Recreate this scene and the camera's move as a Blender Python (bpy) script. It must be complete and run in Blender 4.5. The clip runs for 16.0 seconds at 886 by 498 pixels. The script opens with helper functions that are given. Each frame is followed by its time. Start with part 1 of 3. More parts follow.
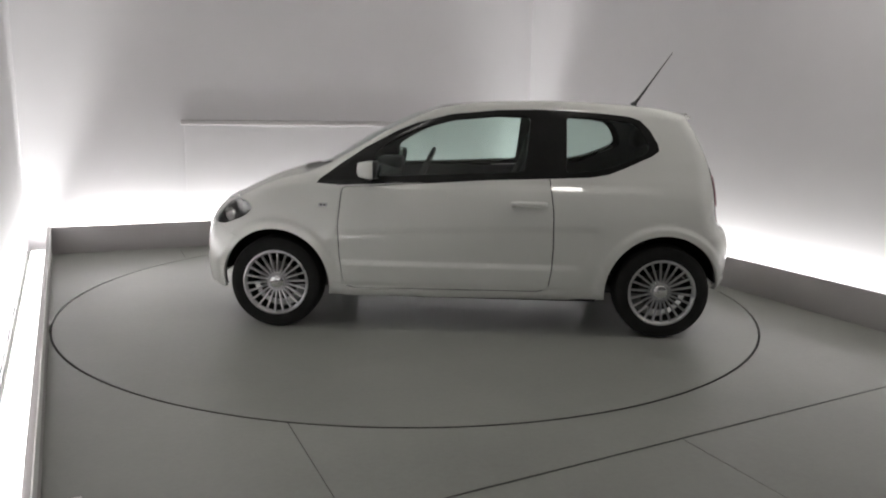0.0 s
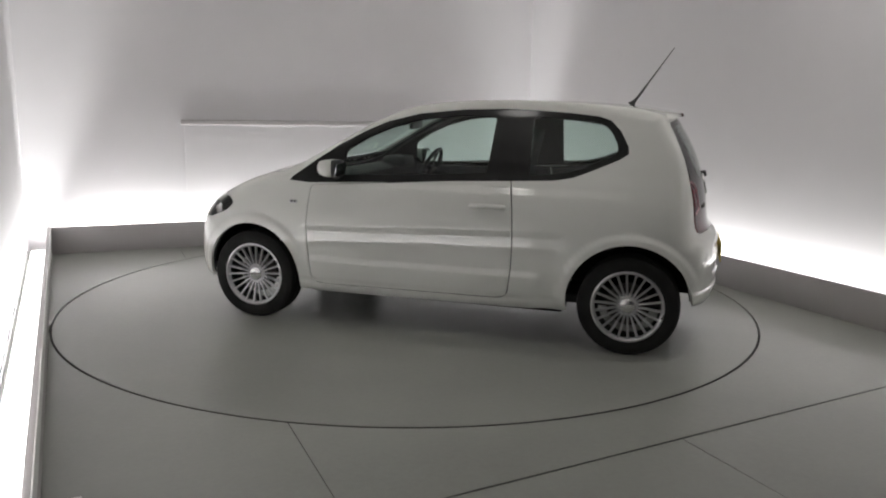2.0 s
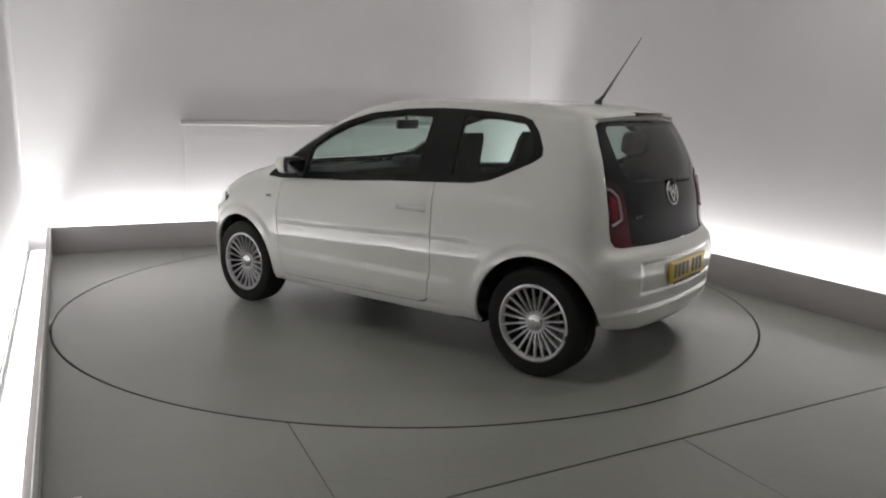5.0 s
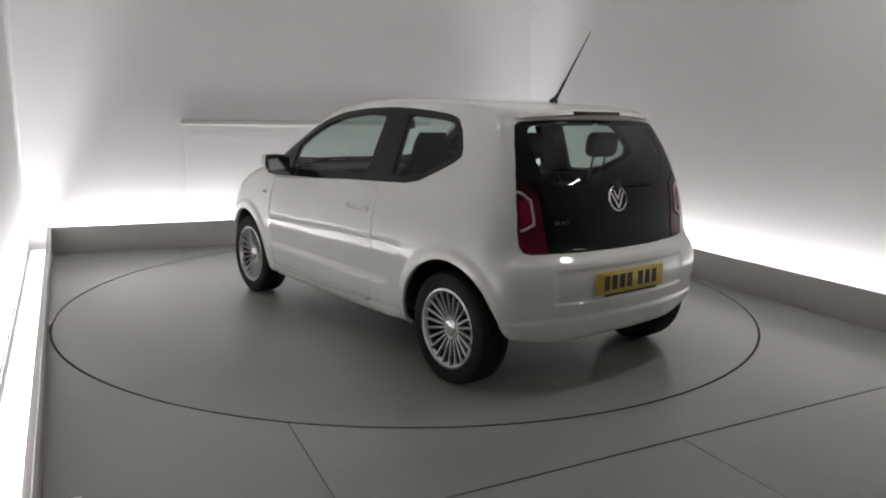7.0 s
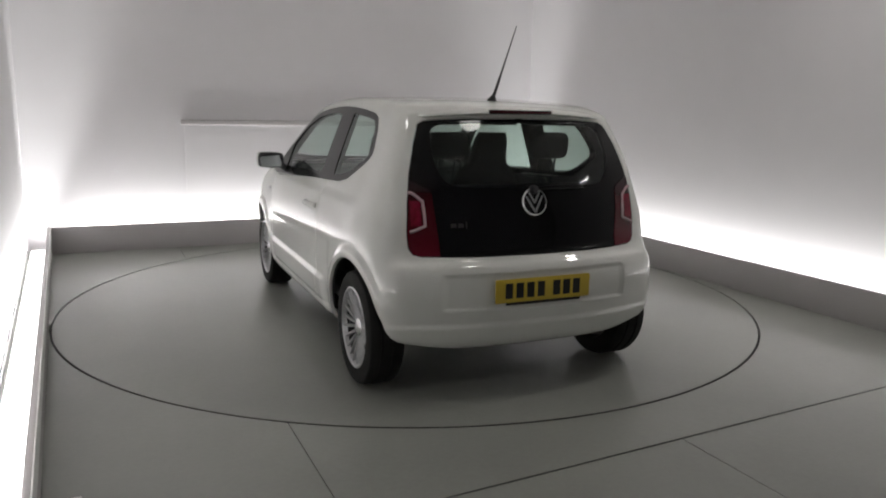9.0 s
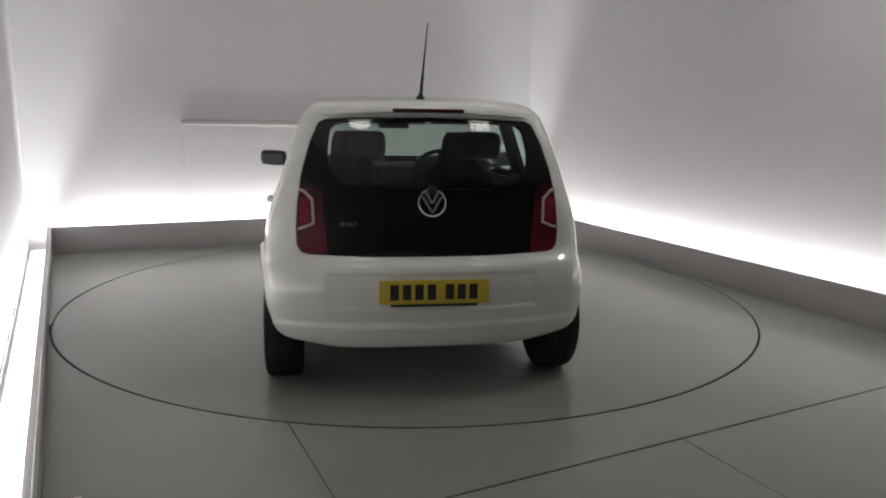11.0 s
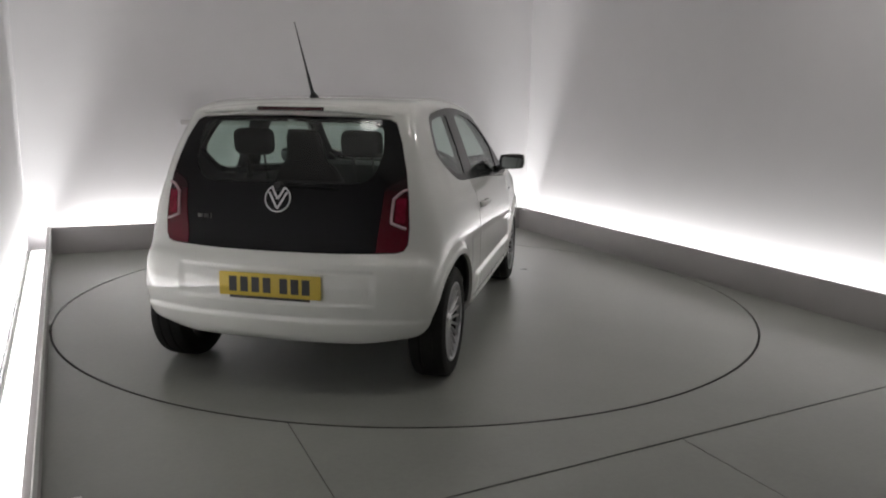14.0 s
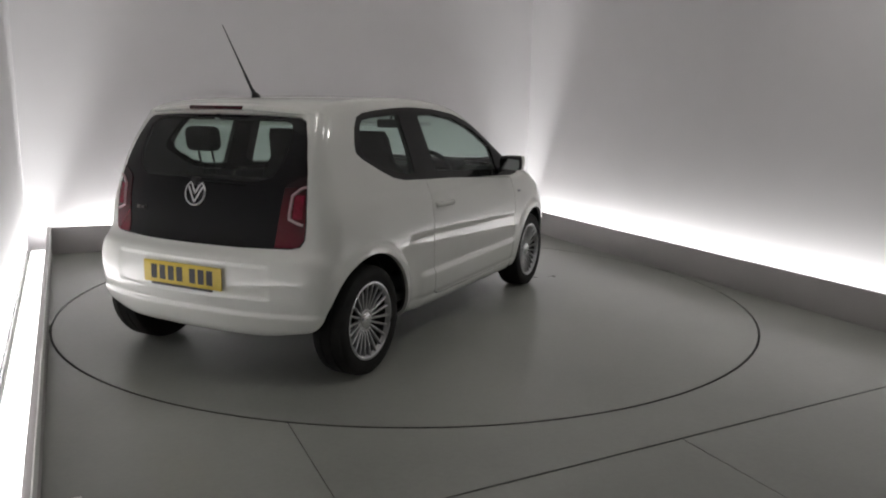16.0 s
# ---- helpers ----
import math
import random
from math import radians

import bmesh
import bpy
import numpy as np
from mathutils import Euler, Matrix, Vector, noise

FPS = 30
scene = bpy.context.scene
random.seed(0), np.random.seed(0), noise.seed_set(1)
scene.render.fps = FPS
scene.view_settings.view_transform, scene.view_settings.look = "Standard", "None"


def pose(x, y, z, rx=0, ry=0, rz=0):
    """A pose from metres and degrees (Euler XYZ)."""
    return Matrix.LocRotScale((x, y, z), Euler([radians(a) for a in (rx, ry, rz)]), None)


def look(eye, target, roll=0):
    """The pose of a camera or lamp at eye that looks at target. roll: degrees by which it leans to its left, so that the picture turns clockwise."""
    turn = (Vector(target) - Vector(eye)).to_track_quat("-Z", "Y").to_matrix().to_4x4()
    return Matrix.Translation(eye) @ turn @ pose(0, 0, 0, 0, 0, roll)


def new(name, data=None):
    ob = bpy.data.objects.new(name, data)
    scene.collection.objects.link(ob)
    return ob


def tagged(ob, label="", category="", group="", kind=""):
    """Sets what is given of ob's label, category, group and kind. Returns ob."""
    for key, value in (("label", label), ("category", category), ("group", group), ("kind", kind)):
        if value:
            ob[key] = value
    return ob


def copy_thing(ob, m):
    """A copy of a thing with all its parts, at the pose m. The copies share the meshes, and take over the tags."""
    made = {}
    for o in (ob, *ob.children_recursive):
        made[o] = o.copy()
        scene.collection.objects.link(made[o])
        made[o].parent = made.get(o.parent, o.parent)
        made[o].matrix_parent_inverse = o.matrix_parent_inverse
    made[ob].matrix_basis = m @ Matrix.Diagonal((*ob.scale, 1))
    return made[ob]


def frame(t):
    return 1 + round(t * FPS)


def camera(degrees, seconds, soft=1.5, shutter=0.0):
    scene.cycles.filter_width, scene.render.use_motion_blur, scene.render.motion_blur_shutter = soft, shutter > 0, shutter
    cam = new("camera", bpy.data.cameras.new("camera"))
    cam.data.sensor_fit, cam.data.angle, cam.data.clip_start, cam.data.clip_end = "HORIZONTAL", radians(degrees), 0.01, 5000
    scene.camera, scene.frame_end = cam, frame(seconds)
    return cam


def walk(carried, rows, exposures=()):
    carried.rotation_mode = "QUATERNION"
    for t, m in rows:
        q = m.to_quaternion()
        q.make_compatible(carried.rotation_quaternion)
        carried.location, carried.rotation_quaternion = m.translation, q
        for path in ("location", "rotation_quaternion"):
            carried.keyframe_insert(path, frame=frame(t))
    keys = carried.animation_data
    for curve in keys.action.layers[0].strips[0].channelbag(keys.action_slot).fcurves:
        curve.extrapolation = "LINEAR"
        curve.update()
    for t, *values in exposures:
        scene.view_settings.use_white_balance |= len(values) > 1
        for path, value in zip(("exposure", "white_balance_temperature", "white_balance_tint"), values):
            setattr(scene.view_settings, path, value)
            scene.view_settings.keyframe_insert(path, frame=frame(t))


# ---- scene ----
# ---------------- camera ----------------
cam = camera(61.0, 16.0, soft=2.0)
EYE = (-2.131, -5.145, 1.379)
HEAD, DIP = radians(90 - 24.87), radians(-10.42)
AIM = (EYE[0] + math.cos(HEAD) * math.cos(DIP), EYE[1] + math.sin(HEAD) * math.cos(DIP), EYE[2] + math.sin(DIP))
walk(cam, [(0.0, look(EYE, AIM, 0.95)), (16.0, look(EYE, AIM, 0.95))],
     exposures=[(0.0, 0.47), (4.0, 0.45), (8.0, 0.39), (12.0, 0.24), (14.5, 0.11), (16.0, 0.07)])

# the turning of turntable and car: heading in degrees by time
TURN = [(0, 152.26), (2, 138.17), (4, 124.13), (6.5, 106.48), (9, 88.61), (11.5, 70.79), (14, 53.16), (16, 38.96)]
OFF = (-0.428, 0.151)                        # the car's middle on the turntable
XL, XR, YB, YF = -2.455, 2.49, 2.64, -6.0     # inner faces of the light cove's upstands
GAP, UP, CEIL = 0.2, 0.25, 3.2               # width of the cove, height of the upstands, ceiling
LEAN = 1.9                                   # degrees by which the west side is out of square

# ---------------- light ----------------
world = bpy.data.worlds.new("world")
scene.world = world
world.use_nodes = True
world.node_tree.nodes["Background"].inputs[0].default_value = (0.5, 0.5, 0.5, 1)
world.node_tree.nodes["Background"].inputs[1].default_value = 0.0


def area(name, m, sx, sy, power, color=(1, 1, 1)):
    d = bpy.data.lights.new(name, "AREA")
    d.shape, d.size, d.size_y, d.energy, d.color = "RECTANGLE", sx, sy, power, color
    ob = new(name, d)
    ob.matrix_world = m
    return ob


COVE_Z = 0.07
LAMP = (0.985, 1.0, 0.97)
YE = -3.6                                    # southern end of the lit coves
area("cove_light", pose((XL + XR) / 2, YB + 0.09, COVE_Z, 180, 0, 0), XR - XL - .1, 0.05, 37, LAMP)
area("cove_light", pose(XR + 0.09, (YB + YE) / 2, COVE_Z, 180, 0, 90), YB - YE - .1, 0.05, 31, LAMP)
area("cove_light", pose(XL - 0.09 - (YB + YE) / 2 * math.sin(radians(LEAN)), (YB + YE) / 2, COVE_Z, 180, 0, 90 + LEAN), YB - YE - .1, 0.05, 43, LAMP)
area("wall_light", pose(XL - 0.08, -3.95, 2.28, 0, -68, 0), 0.03, 0.42, 2.4, (1, .97, .93))
area("wall_light", pose(XR + 0.12, -4.10, 2.28, 0, 68, 0), 0.03, 0.42, 2.4, (1, .97, .93))
DOWNLIGHTS = [(1.8, -2.25, .13, 9.0), (.10, -2.70, .19, 2.3), (-1.45, -2.25, .19, 1.9)]   # round lamps on the ceiling: place, radius, power
for x_, y_, r_, watts in DOWNLIGHTS:
    spot = area("ceiling_light", pose(x_, y_, CEIL - 0.035, 0, 0, 0), 2 * r_ - .04, 2 * r_ - .04, watts, (1, .97, .93))
    spot.data.shape = "DISK"


# ---------------- materials ----------------
def mat(name, color, rough=0.5, metal=0.0, coat=0.0, spec=0.5, var=0.0, scale=6.0, bump=0.0, bscale=80.0, rvar=0.0, stretch=(1, 1, 1), emit=0.0):
    """Procedural surface: base colour with soft blotches and grain, roughness wear, fine relief."""
    m = bpy.data.materials.new(name)
    m.use_nodes = True
    n, l = m.node_tree.nodes, m.node_tree.links
    b = n["Principled BSDF"]
    b.inputs["Base Color"].default_value = (*color, 1)
    b.inputs["Roughness"].default_value = rough
    b.inputs["Metallic"].default_value = metal
    b.inputs["Coat Weight"].default_value = coat
    b.inputs["Coat Roughness"].default_value = 0.02
    b.inputs["Coat IOR"].default_value = 1.8
    b.inputs["Specular IOR Level"].default_value = spec
    if emit:
        b.inputs["Emission Color"].default_value = (*color, 1)
        b.inputs["Emission Strength"].default_value = emit
    if var or bump or rvar:
        tc = n.new("ShaderNodeTexCoord")
        mp = n.new("ShaderNodeMapping")
        mp.inputs["Scale"].default_value = stretch
        mp.inputs["Location"].default_value = (3.71, 1.93, 2.37)
        l.new(tc.outputs["Object"], mp.inputs[0])
        big, fine = n.new("ShaderNodeTexNoise"), n.new("ShaderNodeTexNoise")
        for t, s, d in ((big, scale, 4), (fine, bscale, 6)):
            t.inputs["Scale"].default_value, t.inputs["Detail"].default_value = s, d
            l.new(mp.outputs[0], t.inputs["Vector"])
        if var:
            add = n.new("ShaderNodeMath")
            add.operation = "MULTIPLY_ADD"
            add.inputs[1].default_value = 0.3
            l.new(fine.outputs["Fac"], add.inputs[0])
            l.new(big.outputs["Fac"], add.inputs[2])
            ramp = n.new("ShaderNodeMapRange")
            ramp.inputs["From Min"].default_value, ramp.inputs["From Max"].default_value = 0.2, 1.1
            ramp.inputs["To Min"].default_value, ramp.inputs["To Max"].default_value = 1 - var * 1.7, 1 + var * 1.7
            l.new(add.outputs[0], ramp.inputs["Value"])
            mul = n.new("ShaderNodeVectorMath")
            mul.operation = "SCALE"
            mul.inputs[0].default_value = color
            l.new(ramp.outputs[0], mul.inputs["Scale"])
            l.new(mul.outputs[0], b.inputs["Base Color"])
        if rvar:
            rr = n.new("ShaderNodeMapRange")
            rr.inputs["From Min"].default_value, rr.inputs["From Max"].default_value = 0.1, 0.9
            rr.inputs["To Min"].default_value, rr.inputs["To Max"].default_value = max(0.02, rough - rvar * 1.5), rough + rvar * 1.5
            l.new(big.outputs["Fac"], rr.inputs["Value"])
            l.new(rr.outputs[0], b.inputs["Roughness"])
        if bump:
            bp = n.new("ShaderNodeBump")
            bp.inputs["Strength"].default_value, bp.inputs["Distance"].default_value = bump, 0.002
            l.new(fine.outputs["Fac"], bp.inputs["Height"])
            l.new(bp.outputs[0], b.inputs["Normal"])
    return m


def glass(name, tint, gloss=1.0):
    """Thin tinted pane: tinted see-through with a mirror-like sheen."""
    m = bpy.data.materials.new(name)
    m.use_nodes = True
    n, l = m.node_tree.nodes, m.node_tree.links
    n.remove(n["Principled BSDF"])
    tr, gl, mix, fr, pw, ma = (n.new("ShaderNode" + k) for k in ("BsdfTransparent", "BsdfGlossy", "MixShader", "LayerWeight", "Math", "Math"))
    pw.operation, ma.operation = "POWER", "MULTIPLY_ADD"
    pw.inputs[1].default_value, ma.inputs[1].default_value, ma.inputs[2].default_value = 5.0, 0.9, 0.045
    tr.inputs[0].default_value = (*tint, 1)
    gl.inputs["Roughness"].default_value = 0.015
    gl.inputs["Color"].default_value = (gloss, gloss, gloss, 1)
    fr.inputs[0].default_value = 0.5
    l.new(fr.outputs["Facing"], pw.inputs[0])
    l.new(pw.outputs[0], ma.inputs[0])
    l.new(ma.outputs[0], mix.inputs[0])
    l.new(tr.outputs[0], mix.inputs[1])
    l.new(gl.outputs[0], mix.inputs[2])
    l.new(mix.outputs[0], n["Material Output"].inputs["Surface"])
    return m


WALL = mat("wall_paint", (.708, .690, .708), .75, var=.03, scale=1.2, bump=.15, bscale=160)
CEILING = mat("ceiling_paint", (.76, .74, .72), .85, var=.05, scale=1.0)
BOARD = mat("upstand_paint", (.50, .475, .48), .6, var=.05, scale=2.5, bump=.15, bscale=120)
# for the unseen south wall, dark to keep reflections and fill on the car low
SOUTH = mat("dark_wall_paint", (.22, .22, .225), .8, var=.06, scale=1.5, bump=.15, bscale=120)
# added glow that makes the overexposed coves look white; area lamps light the walls
GLOW = mat("strip_diffuser", (1, 1, .98), .5, emit=2.2)
FLOOR = mat("floor_paint", (.305, .312, .286), .31, var=.13, scale=1.1, bump=.10, bscale=45, rvar=.03)
DISC = mat("turntable_paint", (.300, .307, .280), .30, var=.13, scale=1.0, bump=.10, bscale=45, rvar=.03)
JOINT = mat("joint_dirt", (.03, .03, .03), .8, var=.3, scale=20)
PAINT = mat("white_car_paint", (.74, .745, .71), .42, coat=1.0, spec=.15, var=.015, scale=3)
GLOSS = mat("black_gloss", (.004, .004, .0045), .07, spec=.28, var=.2, scale=5)
PILLAR = mat("black_pillar_film", (.014, .0138, .0135), .12, spec=.3, var=.2, scale=5)
TRIM = mat("black_trim", (.016, .016, .017), .42, var=.2, scale=20, bump=.2, bscale=300)
DARK = mat("underbody", (.010, .010, .010), .9, spec=.2, var=.3, scale=8, bump=.4, bscale=60)
RUBBER = mat("tyre_rubber", (.014, .0138, .013), .8, spec=.3, var=.25, scale=14, bump=.4, bscale=140)
ALLOY = mat("alloy", (.52, .52, .53), .32, metal=.85, var=.08, scale=14, rvar=.06)
# inside of the rim, its colour darkened for the shade behind the spokes
BARREL_SHADE = mat("shaded_barrel", (.035, .034, .033), .6, metal=.4, var=.3, scale=14)
STEEL = mat("brake_steel", (.10, .095, .09), .45, metal=.9, var=.25, scale=12)
CHROME = mat("chrome", (.85, .85, .86), .12, metal=1.0, var=.04, scale=30)
CABIN = mat("cabin_plastic", (.045, .045, .047), .6, var=.15, scale=12, bump=.4, bscale=220)
LINING = mat("cabin_lining", (.10, .10, .10), .85, var=.12, scale=10)
CLOTH = mat("seat_cloth", (.013, .013, .0135), .9, var=.25, scale=60, bump=.6, bscale=400)
CLOTH2 = mat("seat_cloth_grey", (.13, .13, .13), .9, var=.2, scale=60, bump=.6, bscale=400)
RED = mat("red_lens", (.115, .004, .012), .10, var=.25, scale=18)
n_, l_ = RED.node_tree.nodes, RED.node_tree.links
tc_, sp_, rp_ = n_.new("ShaderNodeTexCoord"), n_.new("ShaderNodeSeparateXYZ"), n_.new("ShaderNodeValToRGB")
rp_.color_ramp.elements[0].position, rp_.color_ramp.elements[0].color = 0.05, (.115, .004, .014, 1)
rp_.color_ramp.elements[1].position, rp_.color_ramp.elements[1].color = 0.95, (.018, .002, .004, 1)
mid_ = rp_.color_ramp.elements.new(0.6)
mid_.color = (.075, .004, .009, 1)
l_.new(tc_.outputs["Generated"], sp_.inputs[0])
l_.new(sp_.outputs["Z"], rp_.inputs[0])
l_.new(rp_.outputs[0], n_["Principled BSDF"].inputs["Base Color"])
RED_DARK = mat("dark_red_lens", (.040, .004, .007), .15, var=.2, scale=18)
RED_INNER = mat("red_reflector", (.19, .005, .022), .12, var=.3, scale=40)
CLEAR = mat("clear_lens", (.50, .33, .36), .15, coat=.6, var=.1, scale=25)
LAMPSILVER = mat("lamp_reflector", (.5, .5, .5), .2, metal=.8, var=.3, scale=30)
YELLOW = mat("yellow_plate", (.62, .45, .05), .4, var=.06, scale=12)
INK = mat("plate_ink", (.015, .014, .012), .5)
WHITE = mat("white_plastic", (.8, .8, .79), .5, var=.03, scale=8)
# mirror metal darkened to stand for the dark surroundings it reflects
MIRROR = mat("mirror_glass", (.40, .42, .44), .03, metal=1.0)
GLASS = glass("window_glass", (.74, .84, .80))
SCREEN = glass("windscreen_glass", (.76, .86, .82))
TINT = glass("rear_glass", (.54, .62, .58))
LENS = glass("lamp_lens", (.9, .9, .9))


# ---------------- mesh helpers ----------------
def part(name, bm, material, parent=None, label="", smooth=None):
    """Links a bmesh as one mesh object; smooth: the angle in degrees above which edges stay sharp."""
    me = bpy.data.meshes.new(name)
    bm.normal_update()
    if smooth:
        for f in bm.faces:
            f.smooth = True
        for e in bm.edges:
            e.smooth = len(e.link_faces) == 2 and e.calc_face_angle(0) < radians(smooth)
    bm.to_mesh(me)
    bm.free()
    for m in material if isinstance(material, tuple) else (material,):
        me.materials.append(m)
    ob = new(name, me)
    ob.parent = parent
    if label:
        tagged(ob, label)
    return ob


def cube(x0, x1, y0, y1, z0, z1, bevel=0.0, seg=2, bm=None, m=None):
    bm = bm or bmesh.new()
    got = bmesh.ops.create_cube(bm, size=1, matrix=(m or Matrix()) @ Matrix.Translation(((x0 + x1) / 2, (y0 + y1) / 2, (z0 + z1) / 2)) @ Matrix.Diagonal((x1 - x0, y1 - y0, z1 - z0, 1)))
    if bevel:
        es = list({e for v in got["verts"] for e in v.link_edges})
        bmesh.ops.bevel(bm, geom=es, offset=bevel, segments=seg, profile=.5, affect="EDGES")
    return bm


def lathe(profile, seg=48, bm=None, closed=False):
    """Turns (radius, y) points round the y axis."""
    bm = bm or bmesh.new()
    rings = []
    for k in range(seg):
        a = 2 * math.pi * k / seg
        rings.append([bm.verts.new((r * math.cos(a), y, r * math.sin(a))) for r, y in profile])
    n = len(profile)
    for k in range(seg):
        a, b = rings[k], rings[(k + 1) % seg]
        for i in range(n if closed else n - 1):
            j = (i + 1) % n
            bm.faces.new((a[i], b[i], b[j], a[j]))
    bmesh.ops.recalc_face_normals(bm, faces=bm.faces[:])
    return bm


def tube(points, radius, seg=8, bm=None, ends=None):
    """A round bar along points; ends: radii at the two ends."""
    bm = bm or bmesh.new()
    pts = [Vector(p) for p in points]
    rings = []
    for i, p in enumerate(pts):
        d = (pts[min(i + 1, len(pts) - 1)] - pts[max(i - 1, 0)]).normalized()
        a = d.orthogonal().normalized() if i == 0 else (side - d * side.dot(d)).normalized()
        side, b = a, d.cross(a)
        r = radius if ends is None else ends[0] + (ends[1] - ends[0]) * i / (len(pts) - 1)
        rings.append([bm.verts.new(p + (a * math.cos(t) + b * math.sin(t)) * r) for t in (2 * math.pi * k / seg for k in range(seg))])
    for r, s in zip(rings, rings[1:]):
        for k in range(seg):
            bm.faces.new((r[k], r[(k + 1) % seg], s[(k + 1) % seg], s[k]))
    bm.faces.new(rings[0][::-1])
    bm.faces.new(rings[-1])
    bmesh.ops.recalc_face_normals(bm, faces=bm.faces[:])
    return bm


def prism(poly, depth, bm=None, m=None, bevel=0.0):
    """A plate: the polygon in x, y, drawn out by depth in z, then put at m."""
    bm = bm or bmesh.new()
    m = m or Matrix()
    lo = [bm.verts.new(m @ Vector((x, y, 0))) for x, y in poly]
    hi = [bm.verts.new(m @ Vector((x, y, depth))) for x, y in poly]
    n = len(poly)
    fs = [bm.faces.new(lo[::-1]), bm.faces.new(hi)]
    for i in range(n):
        fs.append(bm.faces.new((lo[i], lo[(i + 1) % n], hi[(i + 1) % n], hi[i])))
    bmesh.ops.recalc_face_normals(bm, faces=fs)
    if bevel:
        bmesh.ops.bevel(bm, geom=list({e for f in fs[:2] for e in f.edges}), offset=bevel, segments=2, profile=.5, affect="EDGES")
    return bm


def setting(name, bm, material, label, category, smooth=None):
    return tagged(part(name, bm, material, smooth=smooth), label, category, kind="structure")


# ---------------- the room ----------------
def build_room():
    g, w = GAP, .12
    X0 = XL - g
    turn = Matrix.Translation((XL, 0, 0)) @ Matrix.Rotation(radians(LEAN), 4, "Z")
    # the floor: large painted boards with fine joints, cut out round the turntable
    base = cube(X0 - 1, XR + g + w, YF - g - w, YB + g + w, -.12, -.03)
    floor = setting("floor", base, JOINT, "grey painted boarded floor with dark fine joints", "floor")
    rad, gapw, fine = 2.451, .011, .004
    ys = [YF - g, -2.857, YB + g]
    cuts = {0: [X0 - .5, .105, XR + g], 1: [X0 - .5, -1.42, XR + g]}
    for row in range(2):
        y0, y1 = ys[row] + gapw / 2, ys[row + 1] - gapw / 2
        xs = cuts[row]
        for a, b in zip(xs, xs[1:]):
            bm = bmesh.new()
            x0, x1 = a + fine / 2, b - fine / 2
            if row == 0:
                cube(x0, x1, y0, y1, -.03, 0, bm=bm)
            else:
                # the outline of the board less the round of the turntable
                n = 96
                xm = [x0 + (x1 - x0) * i / n for i in range(n + 1)]
                for lo in (True, False):
                    top, bot = [], []
                    for x in xm:
                        c = math.sqrt(max(0, rad * rad - x * x)) if abs(x) < rad else 0
                        top.append((x, min(-c, 0) if lo else y1))
                        bot.append((x, y0 if lo else max(c, 0)))
                    for (p, q), (r, s) in zip(zip(top, top[1:]), zip(bot, bot[1:])):
                        f = [bm.verts.new((*v, 0)) for v in (r, s, q, p)]
                        bm.faces.new(f)
                bmesh.ops.remove_doubles(bm, verts=bm.verts[:], dist=1e-5)
                ex = bmesh.ops.extrude_face_region(bm, geom=bm.faces[:])
                bmesh.ops.translate(bm, vec=(0, 0, -.03), verts=[v for v in ex["geom"] if isinstance(v, bmesh.types.BMVert)])
                bmesh.ops.recalc_face_normals(bm, faces=bm.faces[:])
            for v in bm.verts:
                if abs(v.co.y - ys[1]) < .02:                   # the long joint runs a little askew
                    v.co.y += .04 + .055 * v.co.x
            part("panel", bm, FLOOR, floor)
    setting("ceiling", cube(X0 - 1, XR + g + w, YF - g - w, YB + g + w, CEIL, CEIL + .1), CEILING, "plain off-white ceiling in shade above the turntable", "ceiling")
    setting("wall_north", cube(X0 - .6, XR + g + w, YB + g, YB + g + w, -.03, CEIL), WALL, "plain pale grey wall washed by cove light", "wall")
    # unseen wall added behind the camera to close the room
    setting("wall_south", cube(X0 - .6, XR + g + w, YF - g - w, YF - g, -.03, CEIL), SOUTH, "plain dark grey wall, unseen, added behind the camera", "wall")
    setting("wall_east", cube(XR + g, XR + g + w, YF - g, YB + g, -.03, CEIL), WALL, "plain pale grey wall washed by cove light", "wall")
    setting("wall_west", cube(-g - w, -g, YF - g - .3, YB + g + .2, -.03, CEIL, m=turn), WALL, "plain pale grey wall washed by cove light", "wall")
    # upstands that hide the strip lights; the unseen southern one has none behind it
    t = .026
    setting("upstand_north", cube(XL - .1, XR, YB, YB + t, 0, UP, .004), BOARD, "low grey painted upstand in front of strip lights", "upstand", 40)
    setting("upstand_south", cube(XL, XR, YF - t, YF, 0, UP, .004), BOARD, "low grey painted upstand in front of strip lights", "upstand", 40)
    setting("upstand_east", cube(XR, XR + t, YF, YB + t, 0, UP, .004), BOARD, "low grey painted upstand in front of strip lights", "upstand", 40)
    west = setting("upstand_west", cube(-t, 0, YF, YB + .06, 0, UP, .004, m=turn), BOARD, "low grey painted upstand in front of strip lights", "upstand", 40)
    part("edge_strip", cube(.0005, .006, YF + .05, YB - .03, UP - .10, UP + .003, .002, m=turn), WHITE, west, "pale strip along the upper edge", 40)
    # strip lights on the floor of the coves
    for x, y, n, rz in (((XL + XR) / 2, YB + .10, XR - XL - .08, 0), (XR + .10, (YB + YE) / 2, YB - YE - .08, 90), (XL - .10 - (YB + YE) / 2 * math.sin(radians(LEAN)), (YB + YE) / 2, YB - YE - .08, 90 + LEAN)):
        strip = new("strip_light")
        tagged(strip, "long white strip light lying in the cove", "strip light", "strip lights in the coves")
        part("tray", cube(-n / 2, n / 2, -.075, .075, 0, .03, .004), WHITE, strip)
        part("diffuser", cube(-n / 2 + .01, n / 2 - .01, -.07, .07, .030, .055, .008), GLOW, strip, "white diffuser, its glow added to whiten the cove", 40)
        strip.matrix_world = pose(x, y, 0, 0, 0, rz)
